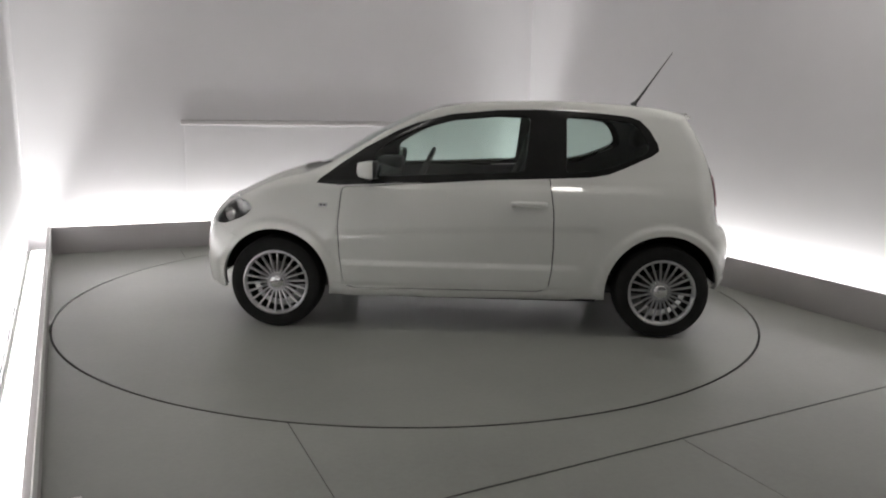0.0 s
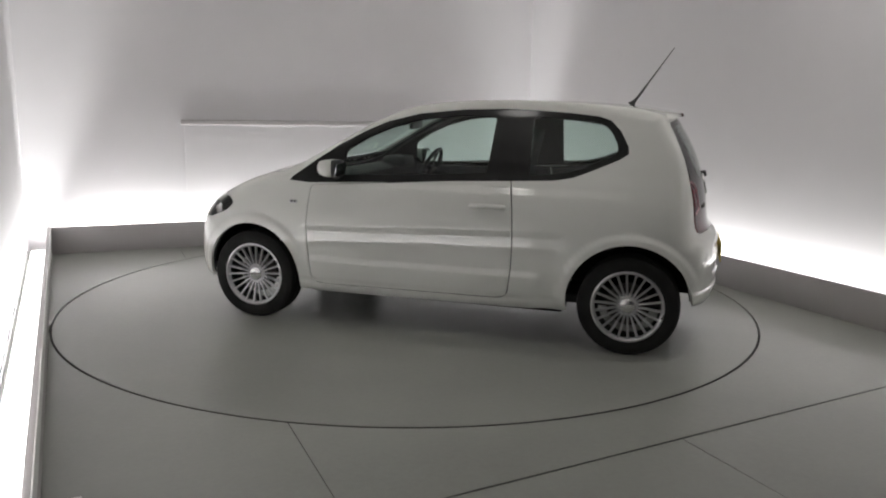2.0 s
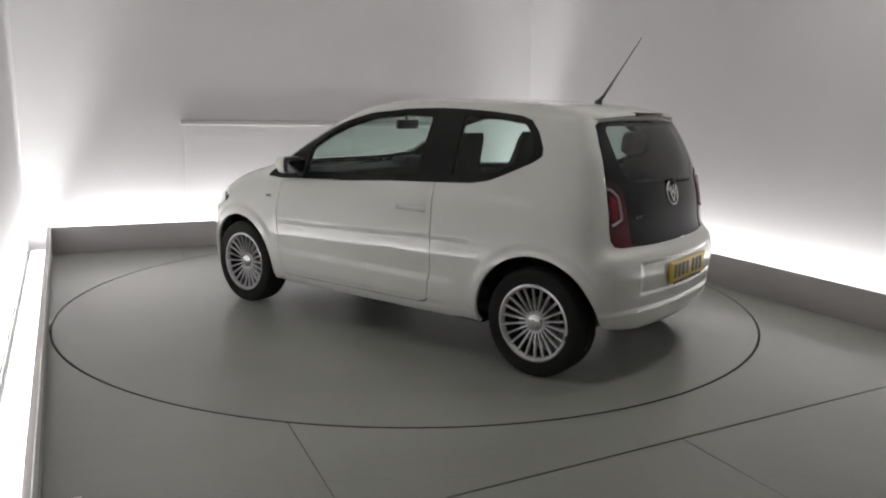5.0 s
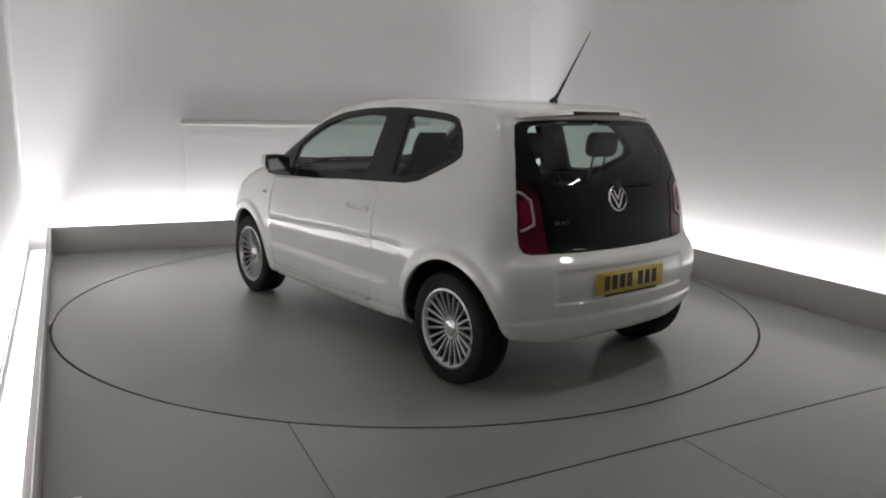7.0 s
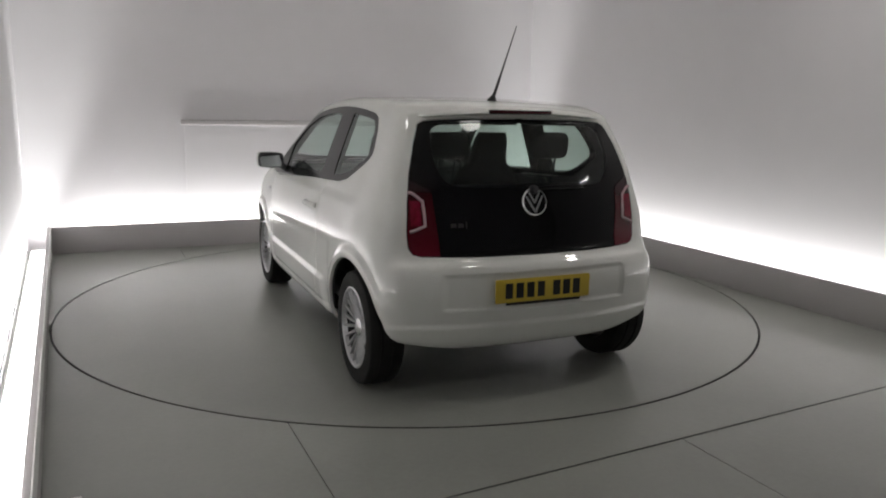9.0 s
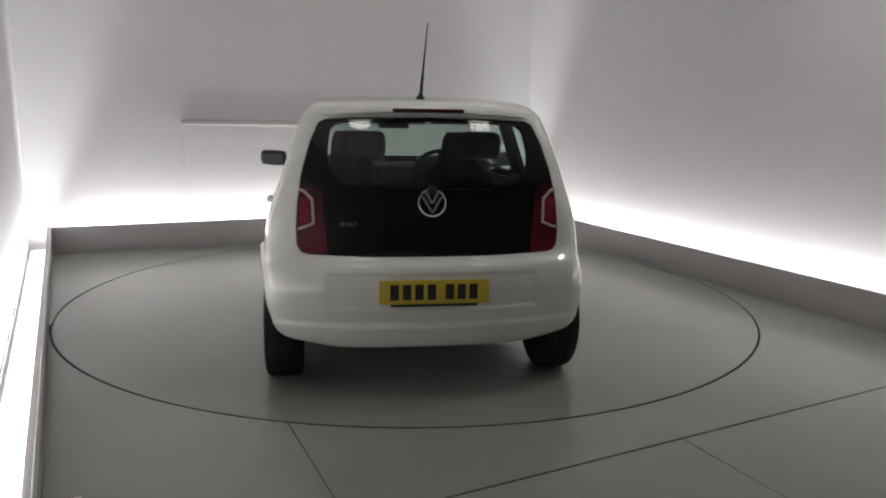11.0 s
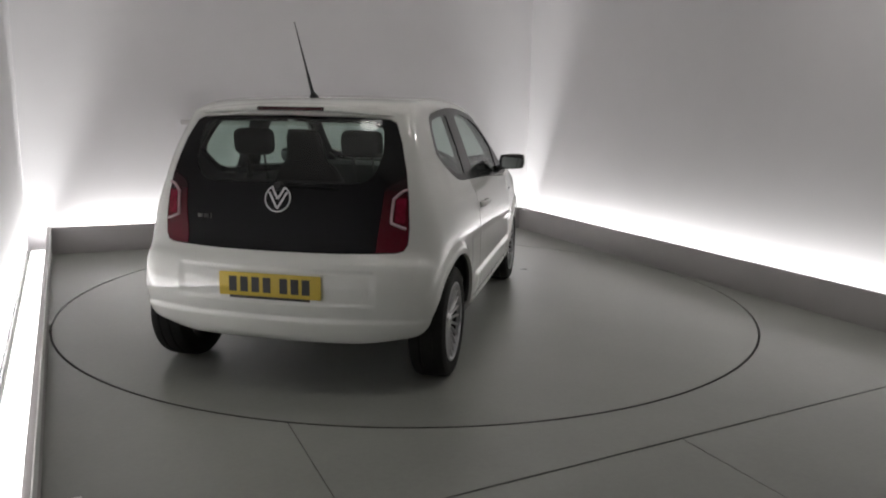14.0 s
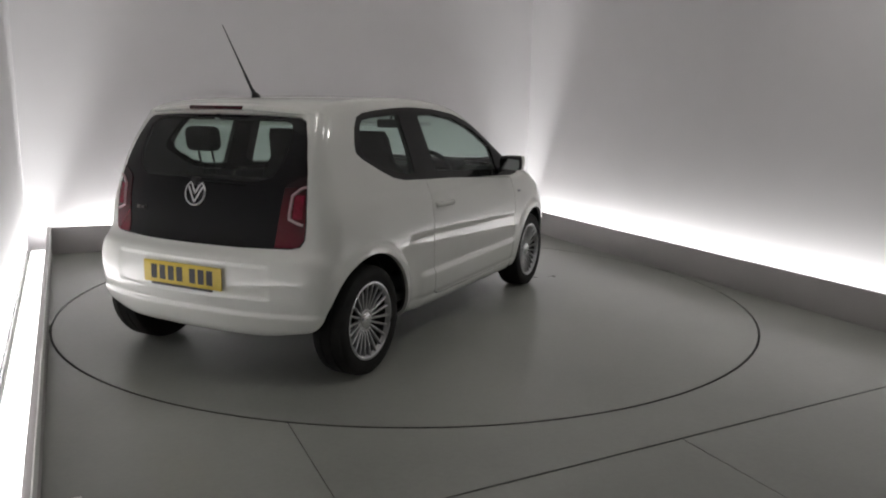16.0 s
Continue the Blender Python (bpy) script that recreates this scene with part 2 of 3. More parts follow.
    # black cable that lies along the cove's west side
    setting("cable", tube([turn @ Vector((-.188, -3.2 + 5.5 * i / 20, .10)) for i in range(21)], .006), TRIM, "thin black cable lying in the light cove", "cable")
    # shallow flush hatch in the north wall
    hatch = setting("hatch", cube(-1.30, 1.35, YB + g - .008, YB + g, .05, 1.20, .003), WALL, "pale grey flush service hatch in the wall", "hatch")
    # rail in the darker upstand colour, standing for a band of shade
    part("shade_rail", cube(-1.33, 1.38, YB + g - .026, YB + g - .001, 1.20, 1.25, .006), BOARD, hatch, "head rail, coloured darker for the shade band")
    # batten lamps on the side walls and a round lamp on the ceiling
    for x, y, way in ((XL - .15, -3.95, 1), (XR + .19, -4.10, -1)):
        lamp = new("wall_lamp")
        tagged(lamp, "slim white batten lamp fixed to the wall", "wall lamp", "lamps on the side walls")
        part("back_plate", cube(-.05, .0, -.26, .26, -.06, .06, .008), WHITE, lamp, smooth=40)
        part("bracket", cube(-.045, .03, -.24, .24, -.02, .045, .006), WHITE, lamp, smooth=40)
        lamp.matrix_world = pose(x, y, 2.28, 0, 0, 0 if way > 0 else 180)
    for x, y, r, watts in DOWNLIGHTS:
        lamp = new("ceiling_lamp")
        tagged(lamp, "round white lamp flush on the ceiling", "ceiling lamp", "lamps on the ceiling")
        ring = part("ring", lathe([(r, 0), (r + .03, 0), (r + .035, .015), (r + .03, .03), (r - .005, .03)], 40), WHITE, lamp, smooth=40)
        ring.matrix_local = pose(0, 0, 0, 90, 0, 0)
        lamp.matrix_world = pose(x, y, CEIL - .03)
    # white pad that lies on the floor beside the upstand
    tagged(part("floor_pad", cube(-2.36, -2.245, -2.60, -2.365, 0, .008, .003), WHITE, smooth=40), "small white pad lying on the floor", "pad")


build_room()


def build_turntable():
    bm = bmesh.new()
    bmesh.ops.create_cone(bm, cap_ends=True, segments=192, radius1=2.436, radius2=2.436, depth=.026, matrix=Matrix.Translation((0, 0, -.013)))
    ob = part("turntable", bm, DISC, None)
    ring = part("edge_ring", lathe([(2.4362, .002), (2.4362, .022), (2.439, .022), (2.439, .002)], 192, closed=True), STEEL, ob, "thin dark steel edge")
    ring.matrix_local = pose(0, 0, 0, -90, 0, 0)
    return tagged(ob, "round grey painted turntable set flush in the floor", "turntable")


turntable = build_turntable()


# ---------------- the car's shape ----------------
# the middle outline, x forward and z up, from under the nose over the roof to the rear apron
OUTLINE = [(1.55, .17), (1.70, .18), (1.78, .25), (1.808, .38), (1.80, .53), (1.765, .66), (1.69, .75), (1.57, .828), (1.37, .925),
           (1.19, .985), (1.05, 1.018), (.893, 1.092), (.70, 1.212), (.508, 1.312), (.376, 1.367), (.206, 1.420), (-.056, 1.446), (-.355, 1.457),
           (-.615, 1.457), (-.837, 1.450), (-1.059, 1.437), (-1.25, 1.418), (-1.385, 1.385), (-1.415, 1.35), (-1.49, 1.235), (-1.555, 1.10), (-1.608, .915),
           (-1.632, .75), (-1.655, .69), (-1.70, .645), (-1.722, .56), (-1.717, .46), (-1.70, .35), (-1.668, .275), (-1.60, .245), (-1.4, .225)]
# half width by height
WIDE = [(.10, .70), (.20, .775), (.30, .805), (.42, .822), (.55, .828), (.66, .824), (.76, .814), (.86, .793), (.95, .762), (1.02, .735), (1.10, .708),
        (1.20, .672), (1.30, .634), (1.36, .612), (1.44, .578), (1.6, .50)]
# narrowing towards the ends, by length
TAPER = [(-1.80, .78), (-1.70, .845), (-1.60, .902), (-1.45, .950), (-1.25, .985), (-.9, .998), (0, 1.0), (.9, 1.0), (1.2, .992), (1.4, .968), (1.55, .93), (1.7, .86), (1.85, .76)]
AXLE, WHEEL_Z, ARCH = 1.21, .29, (.356, .345)     # half wheelbase, hub height, radii of rear and front arches


def spline(ctrl, per=8):
    p = np.array([ctrl[0], *ctrl, ctrl[-1]], float)
    out = []
    for i in range(1, len(p) - 2):
        for k in range(per):
            t = k / per
            a, b, c, d = p[i - 1:i + 3]
            out.append(.5 * (2 * b + (c - a) * t + (2 * a - 5 * b + 4 * c - d) * t * t + (3 * b - a - 3 * c + d) * t ** 3))
    return np.array([*out, p[-1]])


RIM_LINE = np.vstack([spline(OUTLINE, 6), [(-1.3, .21), (1.4, .165)]])
WIDE_S, TAPER_S = spline(WIDE, 6), spline(TAPER, 6)


def smooth_step(a, b, x):
    t = np.clip((x - a) / (b - a), 0, 1)
    return t * t * (3 - 2 * t)


def outline_distance(x, z):
    """Signed distance to the middle outline, negative inside."""
    a = RIM_LINE
    b = np.roll(a, -1, 0)
    d2 = np.full(x.shape, 1e9)
    inside = np.zeros(x.shape, bool)
    for (ax, az), (bx, bz) in zip(a, b):
        ux, uz = bx - ax, bz - az
        t = np.clip(((x - ax) * ux + (z - az) * uz) / (ux * ux + uz * uz + 1e-12), 0, 1)
        d2 = np.minimum(d2, (x - ax - t * ux) ** 2 + (z - az - t * uz) ** 2)
        if az != bz:
            inside ^= ((az > z) != (bz > z)) & (x < ux * (z - az) / uz + ax)
    return np.where(inside, -1, 1) * np.sqrt(d2)


def half_width(x, z):
    w = np.interp(z, *WIDE_S.T) * np.interp(x, *TAPER_S.T)
    for ax in (-AXLE, AXLE):                                    # flares round the wheel arches
        r = np.hypot(x - ax, z - WHEEL_Z)
        w = w + .015 * (1 - smooth_step(.383, .425, r)) * smooth_step(.2, .3, z)
    on_side = smooth_step(-.86, -.76, x) * (1 - smooth_step(.80, .88, x))
    on_door = smooth_step(-.72, -.62, x) * (1 - smooth_step(.74, .84, x))
    zc = z - .045 * np.clip((.75 - x) / 1.3, 0, 1)
    w = w - .006 * (1 - smooth_step(.600, .655, zc)) * on_side  # crease along the door, rising to the rear, and the ledge below it
    w = w + .016 * (1 - smooth_step(.412, .455, z)) * on_door
    w = w - .006 * np.exp(-((z - .285) / .014) ** 2) * smooth_step(-.86, -.8, x) * (1 - smooth_step(.82, .9, x))
    w = w - .009 * smooth_step(.895, .935, z) * smooth_step(-1.25, -1.0, x) * (1 - smooth_step(.9, 1.05, x))   # shoulder under the windows
    rear = 1 - smooth_step(-1.62, -1.45, x)
    return w + .012 * rear * (1 - smooth_step(.60, .66, z))


def body_field(p):
    x, y, z = p[..., 0], np.abs(p[..., 1]), p[..., 2]
    bow = (y / .75) ** 2.4
    xe = x - .125 * bow * (1 - smooth_step(-1.3, -.6, x)) + .17 * bow * smooth_step(.9, 1.6, x)
    ze = z + (.018 + .047 * smooth_step(-.2, .7, x)) * (y / .6) ** 2 * smooth_step(.75, 1.2, z)
    tail = 1 - smooth_step(-1.60, -1.45, x)                     # hollow round the number plate, lip below it
    xe = xe - tail * (.008 * smooth_step(.452, .468, z) * (1 - smooth_step(.612, .628, z)) * (1 - smooth_step(.475, .515, y)))
    xe = xe + tail * .012 * (1 - smooth_step(.365, .395, z))
    ze = ze - .04 * smooth_step(.40, .78, y) * (1 - smooth_step(-1.45, -1.3, x)) * (1 - smooth_step(.3, .5, z))
    a = outline_distance(xe, ze)
    b = y - half_width(x, z)
    k = .085 - .03 * smooth_step(.9, 1.2, z)
    h = np.clip(.5 + .5 * (a - b) / k, 0, 1)
    return b * (1 - h) + a * h + k * h * (1 - h)                # rounded meeting of outline and sides


def body_normals(p):
    e = 4e-3
    g = np.stack([body_field(p + d) - body_field(p - d) for d in np.eye(3) * e], -1)
    return g / (np.linalg.norm(g, axis=-1, keepdims=True) + 1e-9)


def master_half():
    """The skin of the left half (y >= 0): a fine net on a box, drawn in to the body."""
    X0, X1, Y1, Z0, Z1 = -1.95, 1.95, 1.0, .12, 1.75
    nx, ny = 150, 40
    xs, ys = np.linspace(X0, X1, nx + 1), np.linspace(0, Y1, ny + 1)
    zs = np.concatenate([np.linspace(Z0, .26, 6), np.linspace(.26, .72, 38)[1:], np.linspace(.72, Z1, 34)[1:]])
    index, pts, faces = {}, [], []

    def at(*p):
        key = tuple(round(c, 5) for c in p)
        if key not in index:
            index[key] = len(pts)
            pts.append(key)
        return index[key]
    def net(us, vs, place):
        for i in range(len(us) - 1):
            for j in range(len(vs) - 1):
                faces.append([at(*place(us[i], vs[j])), at(*place(us[i + 1], vs[j])), at(*place(us[i + 1], vs[j + 1])), at(*place(us[i], vs[j + 1]))])
    net(xs, zs, lambda u, v: (u, Y1, v))
    net(xs, ys, lambda u, v: (u, v, Z1))
    net(ys, zs, lambda u, v: (X0, u, v))
    net(ys, zs, lambda u, v: (X1, u, v))
    P = np.array(pts)
    O = np.stack([np.clip(P[:, 0], -1.95, 1.95) * .62, P[:, 1] * .25, .45 + (P[:, 2] - .12) * .36], 1)
    O[:, 1][P[:, 1] == 0] = 0
    O[:, 2] = np.minimum(O[:, 2], np.interp(O[:, 0], [.4, .8, 1.21], [1.15, .98, .82]))     # stays below the bonnet
    lo, hi = np.zeros(len(P)), np.ones(len(P))
    for _ in range(22):
        mid = (lo + hi) / 2
        out = body_field(O + (P - O) * mid[:, None]) > 0
        hi, lo = np.where(out, mid, hi), np.where(out, lo, mid)
    Q = O + (P - O) * hi[:, None]
    bm = bmesh.new()
    vs = [bm.verts.new(q) for q in Q]
    for f in faces:
        bm.faces.new([vs[i] for i in f])
    bmesh.ops.recalc_face_normals(bm, faces=bm.faces[:])
    bm.normal_update()
    f = max(bm.faces, key=lambda q: q.calc_center_median().y)
    if f.normal.y < 0:
        bmesh.ops.reverse_faces(bm, faces=bm.faces[:])
    return bm


def inside(poly, x, y):
    got = False
    for (ax, ay), (bx, by) in zip(poly, poly[1:] + poly[:1]):
        if (ay > y) != (by > y) and x < (bx - ax) * (y - ay) / (by - ay) + ax:
            got = not got
    return got


def offset(poly, d):
    """The polygon, given anticlockwise or clockwise, grown by d."""
    n = len(poly)
    turn = sum(poly[i][0] * poly[(i + 1) % n][1] - poly[(i + 1) % n][0] * poly[i][1] for i in range(n))
    s = 1 if turn > 0 else -1
    out = []
    for i in range(n):
        p, a, b = Vector(poly[i]), Vector(poly[i - 1]), Vector(poly[(i + 1) % n])
        u, v = (p - a).normalized(), (b - p).normalized()
        m = Vector((u.y + v.y, -u.x - v.x))
        m = m.normalized() / max(.5, math.sqrt(max(0, (1 + u.dot(v)) / 2)))
        out.append(tuple(p + m * d * s))
    return out


def soften(poly, r, seg=4):
    """Rounds the corners of a polygon."""
    out, n = [], len(poly)
    for i in range(n):
        p, a, b = Vector(poly[i]), Vector(poly[i - 1]), Vector(poly[(i + 1) % n])
        k = min(r, (a - p).length * .45, (b - p).length * .45)
        u, v = p + (a - p).normalized() * k, p + (b - p).normalized() * k
        out += [tuple(u.lerp(p, t).lerp(p.lerp(v, t), t)) for t in (j / seg for j in range(seg + 1))]
    return out


def knife(bm, poly, axes, keep):
    """Cuts the skin along a polygon drawn in two of its axes, where keep(face centre) holds."""
    i, j = axes
    px, py = [p[0] for p in poly], [p[1] for p in poly]

    def meets(f, x0, x1, y0, y1):
        us, vs = [v.co[i] for v in f.verts], [v.co[j] for v in f.verts]
        return max(us) > x0 and min(us) < x1 and max(vs) > y0 and min(vs) < y1
    pool = {f for f in bm.faces if keep(f.calc_center_median(), f.normal) and meets(f, min(px) - .003, max(px) + .003, min(py) - .003, max(py) + .003)}
    for a, b in zip(poly, poly[1:] + poly[:1]):
        x0, x1 = min(a[0], b[0]) - .003, max(a[0], b[0]) + .003
        y0, y1 = min(a[1], b[1]) - .003, max(a[1], b[1]) + .003
        near = [f for f in pool if meets(f, x0, x1, y0, y1)]
        co, no = Vector((0, 0, 0)), Vector((0, 0, 0))
        co[i], co[j] = a
        no[i], no[j] = b[1] - a[1], a[0] - b[0]
        if not near or no.length < 1e-7:
            continue
        near.sort(key=lambda f: f.index)
        geom = list(dict.fromkeys([*near, *(e for f in near for e in f.edges), *(v for f in near for v in f.verts)]))
        got = bmesh.ops.bisect_plane(bm, geom=geom, dist=1e-6, plane_co=co, plane_no=no.normalized())
        pool = {f for f in pool if f.is_valid} | {f for f in got["geom"] if isinstance(f, bmesh.types.BMFace)}
        bm.faces.index_update()


# outlines on the car's side (x, z)
WINDOWS = [(.945, .922), (.80, .912), (.45, .928), (-.07, .955), (-.54, .975), (-.75, .985), (-.86, 1.005), (-.96, 1.045), (-1.12, 1.118), (-1.163, 1.15), (-1.158, 1.19),
           (-1.11, 1.275), (-1.05, 1.335), (-.98, 1.357), (-.80, 1.375), (-.583, 1.388), (-.409, 1.392), (-.165, 1.384), (.116, 1.356), (.327, 1.303), (.469, 1.242), (.648, 1.144), (.80, 1.042), (.93, .945)]
DOOR_GLASS = soften([(.60, .968), (.20, .985), (-.345, 1.012), (-.375, 1.345), (-.165, 1.352), (.10, 1.325), (.30, 1.272), (.44, 1.21), (.58, 1.125)], .03)
REAR_GLASS = soften([(-.60, 1.012), (-.76, 1.022), (-.90, 1.055), (-1.085, 1.135), (-1.105, 1.18), (-1.06, 1.27), (-1.01, 1.318), (-.86, 1.338), (-.60, 1.352)], .025)
DOOR = soften([(.785, .90), (.808, .66), (.80, .48), (.775, .285), (.70, .268), (-.44, .276), (-.505, .292), (-.524, .42), (-.530, .55), (-.525, .77), (-.498, .985)], .03)
HEADLAMP = soften([(1.640, .660), (1.60, .770), (1.50, .822), (1.375, .800), (1.345, .755), (1.40, .705), (1.54, .652)], .03)
FUEL_FLAP = [(-.98 + .085 * math.cos(a), .80 + .085 * math.sin(a)) for a in (2 * math.pi * k / 28 for k in range(28))]
# outlines on the tail (y, z)
TAILGATE = [(-.02, 1.338), (.30, 1.336), (.495, 1.326), (.528, 1.31), (.567, 1.22), (.606, 1.08), (.626, .95), (.635, .82), (.632, .745), (.615, .715), (.58, .706), (.30, .700), (-.02, .699)]
REAR_WINDOW = soften([(-.5, 1.325), (.43, 1.318), (.475, 1.29), (.490, 1.18), (.475, 1.09), (.43, 1.035), (.36, 1.020), (-.5, 1.014)], .03)
TAILLAMP = soften([(.60, 1.05), (.515, 1.005), (.508, .90), (.492, .76), (.488, .6), (.80, .6), (.80, 1.05)], .02)
# outlines on the top (x, y)
WINDSCREEN = [(1.055, -.02), (1.03, .25), (.96, .46), (.885, .585), (.83, .625), (.70, .610), (.50, .575), (.32, .535), (.25, .50), (.215, .40), (.195, .2), (.19, -.02)]
COWL = [(1.16, -.02), (1.13, .30), (1.05, .53), (.955, .66), (.865, .672), (.835, .64), (.885, .585), (.96, .46), (1.03, .25), (1.055, -.02)]
BONNET = [(1.72, -.02), (1.70, .30), (1.61, .50), (1.42, .58), (1.2, .625), (1.0, .665), (.962, .655), (1.055, .532), (1.135, .302), (1.165, -.02)]
GRILLES = [soften([(-.3, .405), (.42, .405), (.66, .435), (.67, .485), (.40, .49), (-.3, .49)], .02), soften([(-.3, .235), (.50, .235), (.58, .30), (.48, .335), (-.3, .335)], .02)]
SEAM = .0035


def build_car():
    car = new("car")
    tagged(car, "small white three-door hatchback parked on the turntable", "car")
    bm = master_half()
    side = lambda c, n: c.y > .3 and n.y > .12
    tail = lambda c, n: c.x < -1.1 and n.x < -.12
    top = lambda c, n: n.z > .15 and c.x > -.2
    knife(bm, WINDOWS, (0, 2), side)
    for poly in (DOOR_GLASS, REAR_GLASS):
        knife(bm, poly, (0, 2), side)
    door_in, door_out = offset(DOOR, -SEAM), offset(DOOR, SEAM)
    flap_in, flap_out = offset(FUEL_FLAP, -.002), offset(FUEL_FLAP, .002)
    for poly in (door_in, door_out, HEADLAMP, flap_in, flap_out):
        knife(bm, poly, (0, 2), side)
    arches = [[(ax + r * math.cos(t), WHEEL_Z + r * math.sin(t)) for t in (2 * math.pi * k / 56 for k in range(56))] for ax, r in ((-AXLE, ARCH[0]), (AXLE, ARCH[1]))]
    for poly in arches:
        knife(bm, poly, (0, 2), lambda c, n: c.y > .3)
    gate_out = offset(TAILGATE, .004)
    for poly in (TAILGATE, gate_out, REAR_WINDOW, TAILLAMP):
        knife(bm, poly, (1, 2), tail)
    nose = lambda c, n: c.x > 1.3 and n.x > .25
    for poly in GRILLES:
        knife(bm, poly, (1, 2), nose)
    bonnet_in = offset(BONNET, -.004)
    for poly in (WINDSCREEN, COWL, BONNET, bonnet_in):
        knife(bm, poly, (0, 1), top)
    bump_z = [(-1.9, .6515), (-1.5, .6515), (-1.43, .595), (-1.43, .5964), (-1.4995, .6529), (-1.9, .6529)]
    knife(bm, bump_z, (0, 2), lambda c, n: c.x < -1.38)
    front_z = [(2.0, .6390), (1.60, .6390), (1.43, .575), (1.43, .5762), (1.5995, .6403), (2.0, .6403)]
    front_end = lambda c: c.x > 1.385 and c.z < .6403 and (c.x > 1.44 or c.z < .577)
    knife(bm, front_z, (0, 2), lambda c, n: c.x > 1.38)
    bmesh.ops.bisect_plane(bm, geom=[*bm.verts, *bm.edges, *bm.faces], dist=1e-6, plane_co=(0, 0, .165), plane_no=(0, 0, 1), clear_inner=True)
    low = [f for f in bm.faces if f.calc_center_median().x < 1.35]
    geom = list(dict.fromkeys([*low, *(e for f in low for e in f.edges), *(v for f in low for v in f.verts)]))
    bmesh.ops.bisect_plane(bm, geom=geom, dist=1e-6, plane_co=(0, 0, .2), plane_no=(0, 0, 1))
    bmesh.ops.delete(bm, geom=[f for f in bm.faces if f.calc_center_median().z < .2 and f.calc_center_median().x < 1.35], context="FACES")
    bm.normal_update()

    groups = {}
    for f in bm.faces:
        c, n = f.calc_center_median(), f.normal
        u = (c.x, c.z)
        kind = "body"
        if c.y > .3 and any(inside(a, *u) for a in arches):
            continue
        if side(c, n) and inside(WINDOWS, *u):
            kind = "door_window" if inside(DOOR_GLASS, *u) else "quarter_window" if inside(REAR_GLASS, *u) else "window_frame"
        elif side(c, n) and inside(door_out, *u):
            kind = "door" if inside(door_in, *u) else None
        elif side(c, n) and inside(HEADLAMP, *u):
            kind = "headlight"
        elif side(c, n) and inside(flap_out, *u):
            kind = "fuel_flap" if inside(flap_in, *u) else "flap_gap"
        elif tail(c, n) and inside(gate_out, c.y, c.z):
            if not inside(TAILGATE, c.y, c.z):
                kind = None
            else:
                kind = "rear_window" if inside(REAR_WINDOW, c.y, c.z) else "tail_light" if inside(TAILLAMP, c.y, c.z) else "tailgate"
        elif nose(c, n) and any(inside(q, c.y, c.z) for q in GRILLES):
            kind = "grille"
        elif top(c, n) and inside(WINDSCREEN, c.x, c.y):
            kind = "windscreen"
        elif top(c, n) and inside(COWL, c.x, c.y):
            kind = "cowl"
        elif top(c, n) and inside(BONNET, c.x, c.y):
            kind = "bonnet" if inside(bonnet_in, c.x, c.y) else None
        elif c.x < -1.38 and inside(bump_z, *u):            # the upper edge of the bumper
            kind = "rear_bumper"
        elif c.x < -1.38 and c.z < .653 and math.hypot(c.x + AXLE, c.z - WHEEL_Z) > ARCH[0] and (c.x < -1.44 or c.z < .60):
            kind = "rear_bumper"
        elif inside(front_z, *u) and c.x > 1.38:
            kind = None
        elif front_end(c) and math.hypot(c.x - AXLE, c.z - WHEEL_Z) > ARCH[1]:
            kind = "front_bumper"
        if kind:
            groups.setdefault(kind, []).append(f)

    def skin(names, flip=1, both=False, inset=0.0, rim=.018, back=False):
        """A bmesh of the named faces (mirrored for flip -1), with turned-in edges, and its loop normals."""
        out = bmesh.new()
        for sgn in ((1, -1) if both else (flip,)):
            seen = {}
            for nm in names:
                for f in groups.get(nm, ()):
                    vs = []
                    for v in f.verts:
                        if v not in seen:
                            seen[v] = out.verts.new((v.co.x, v.co.y * sgn, v.co.z))
                        vs.append(seen[v])
                    out.faces.new(vs if sgn > 0 else vs[::-1])
        if both:
            bmesh.ops.remove_doubles(out, verts=[v for v in out.verts if abs(v.co.y) < 1e-4], dist=2e-4)
        P = np.array([v.co for v in out.verts])
        N = body_normals(P)
        if inset:
            for v, n in zip(out.verts, N):
                v.co -= Vector(n) * inset
        N = {v: Vector(n) for v, n in zip(out.verts, N)}
        sheet = set(out.faces)
        if rim:
            inner = {}
            for e in [e for e in out.edges if len(e.link_faces) == 1 and (min(abs(v.co.y) for v in e.verts) > 1e-3 or not both)]:
                f = e.link_faces[0]
                for lp in f.loops:
                    if lp.edge == e:
                        a, b = lp.vert, lp.link_loop_next.vert
                for v in (a, b):
                    if v not in inner:
                        inner[v] = out.verts.new(v.co - N[v] * rim)
                out.faces.new((b, a, inner[a], inner[b]))
        return out, sheet, N

    def finish(name, names, material, parent, label="", **kw):
        got, sheet, N = skin(names, **kw)
        me = bpy.data.meshes.new(name)
        got.normal_update()
        loops = []
        for f in got.faces:
            f.smooth = True
            loops += [tuple(N[v]) if f in sheet else tuple(f.normal) for v in f.verts]
        got.to_mesh(me)
        got.free()
        me.normals_split_custom_set(loops)
        me.materials.append(material)
        ob = new(name, me)
        ob.parent = parent
        if label:
            tagged(ob, label)
        return ob

    finish("body", ["body", "flap_gap"], PAINT, car, both=True)
    finish("bonnet", ["bonnet"], PAINT, car, both=True)
    finish("front_bumper", ["front_bumper"], PAINT, car, both=True)
    finish("rear_bumper", ["rear_bumper"], PAINT, car, both=True)
    gate = finish("tailgate", ["tailgate"], GLOSS, car, "gloss black tailgate", both=True)
    finish("rear_window", ["rear_window"], TINT, gate, "tinted glass", both=True, inset=.001, rim=0)
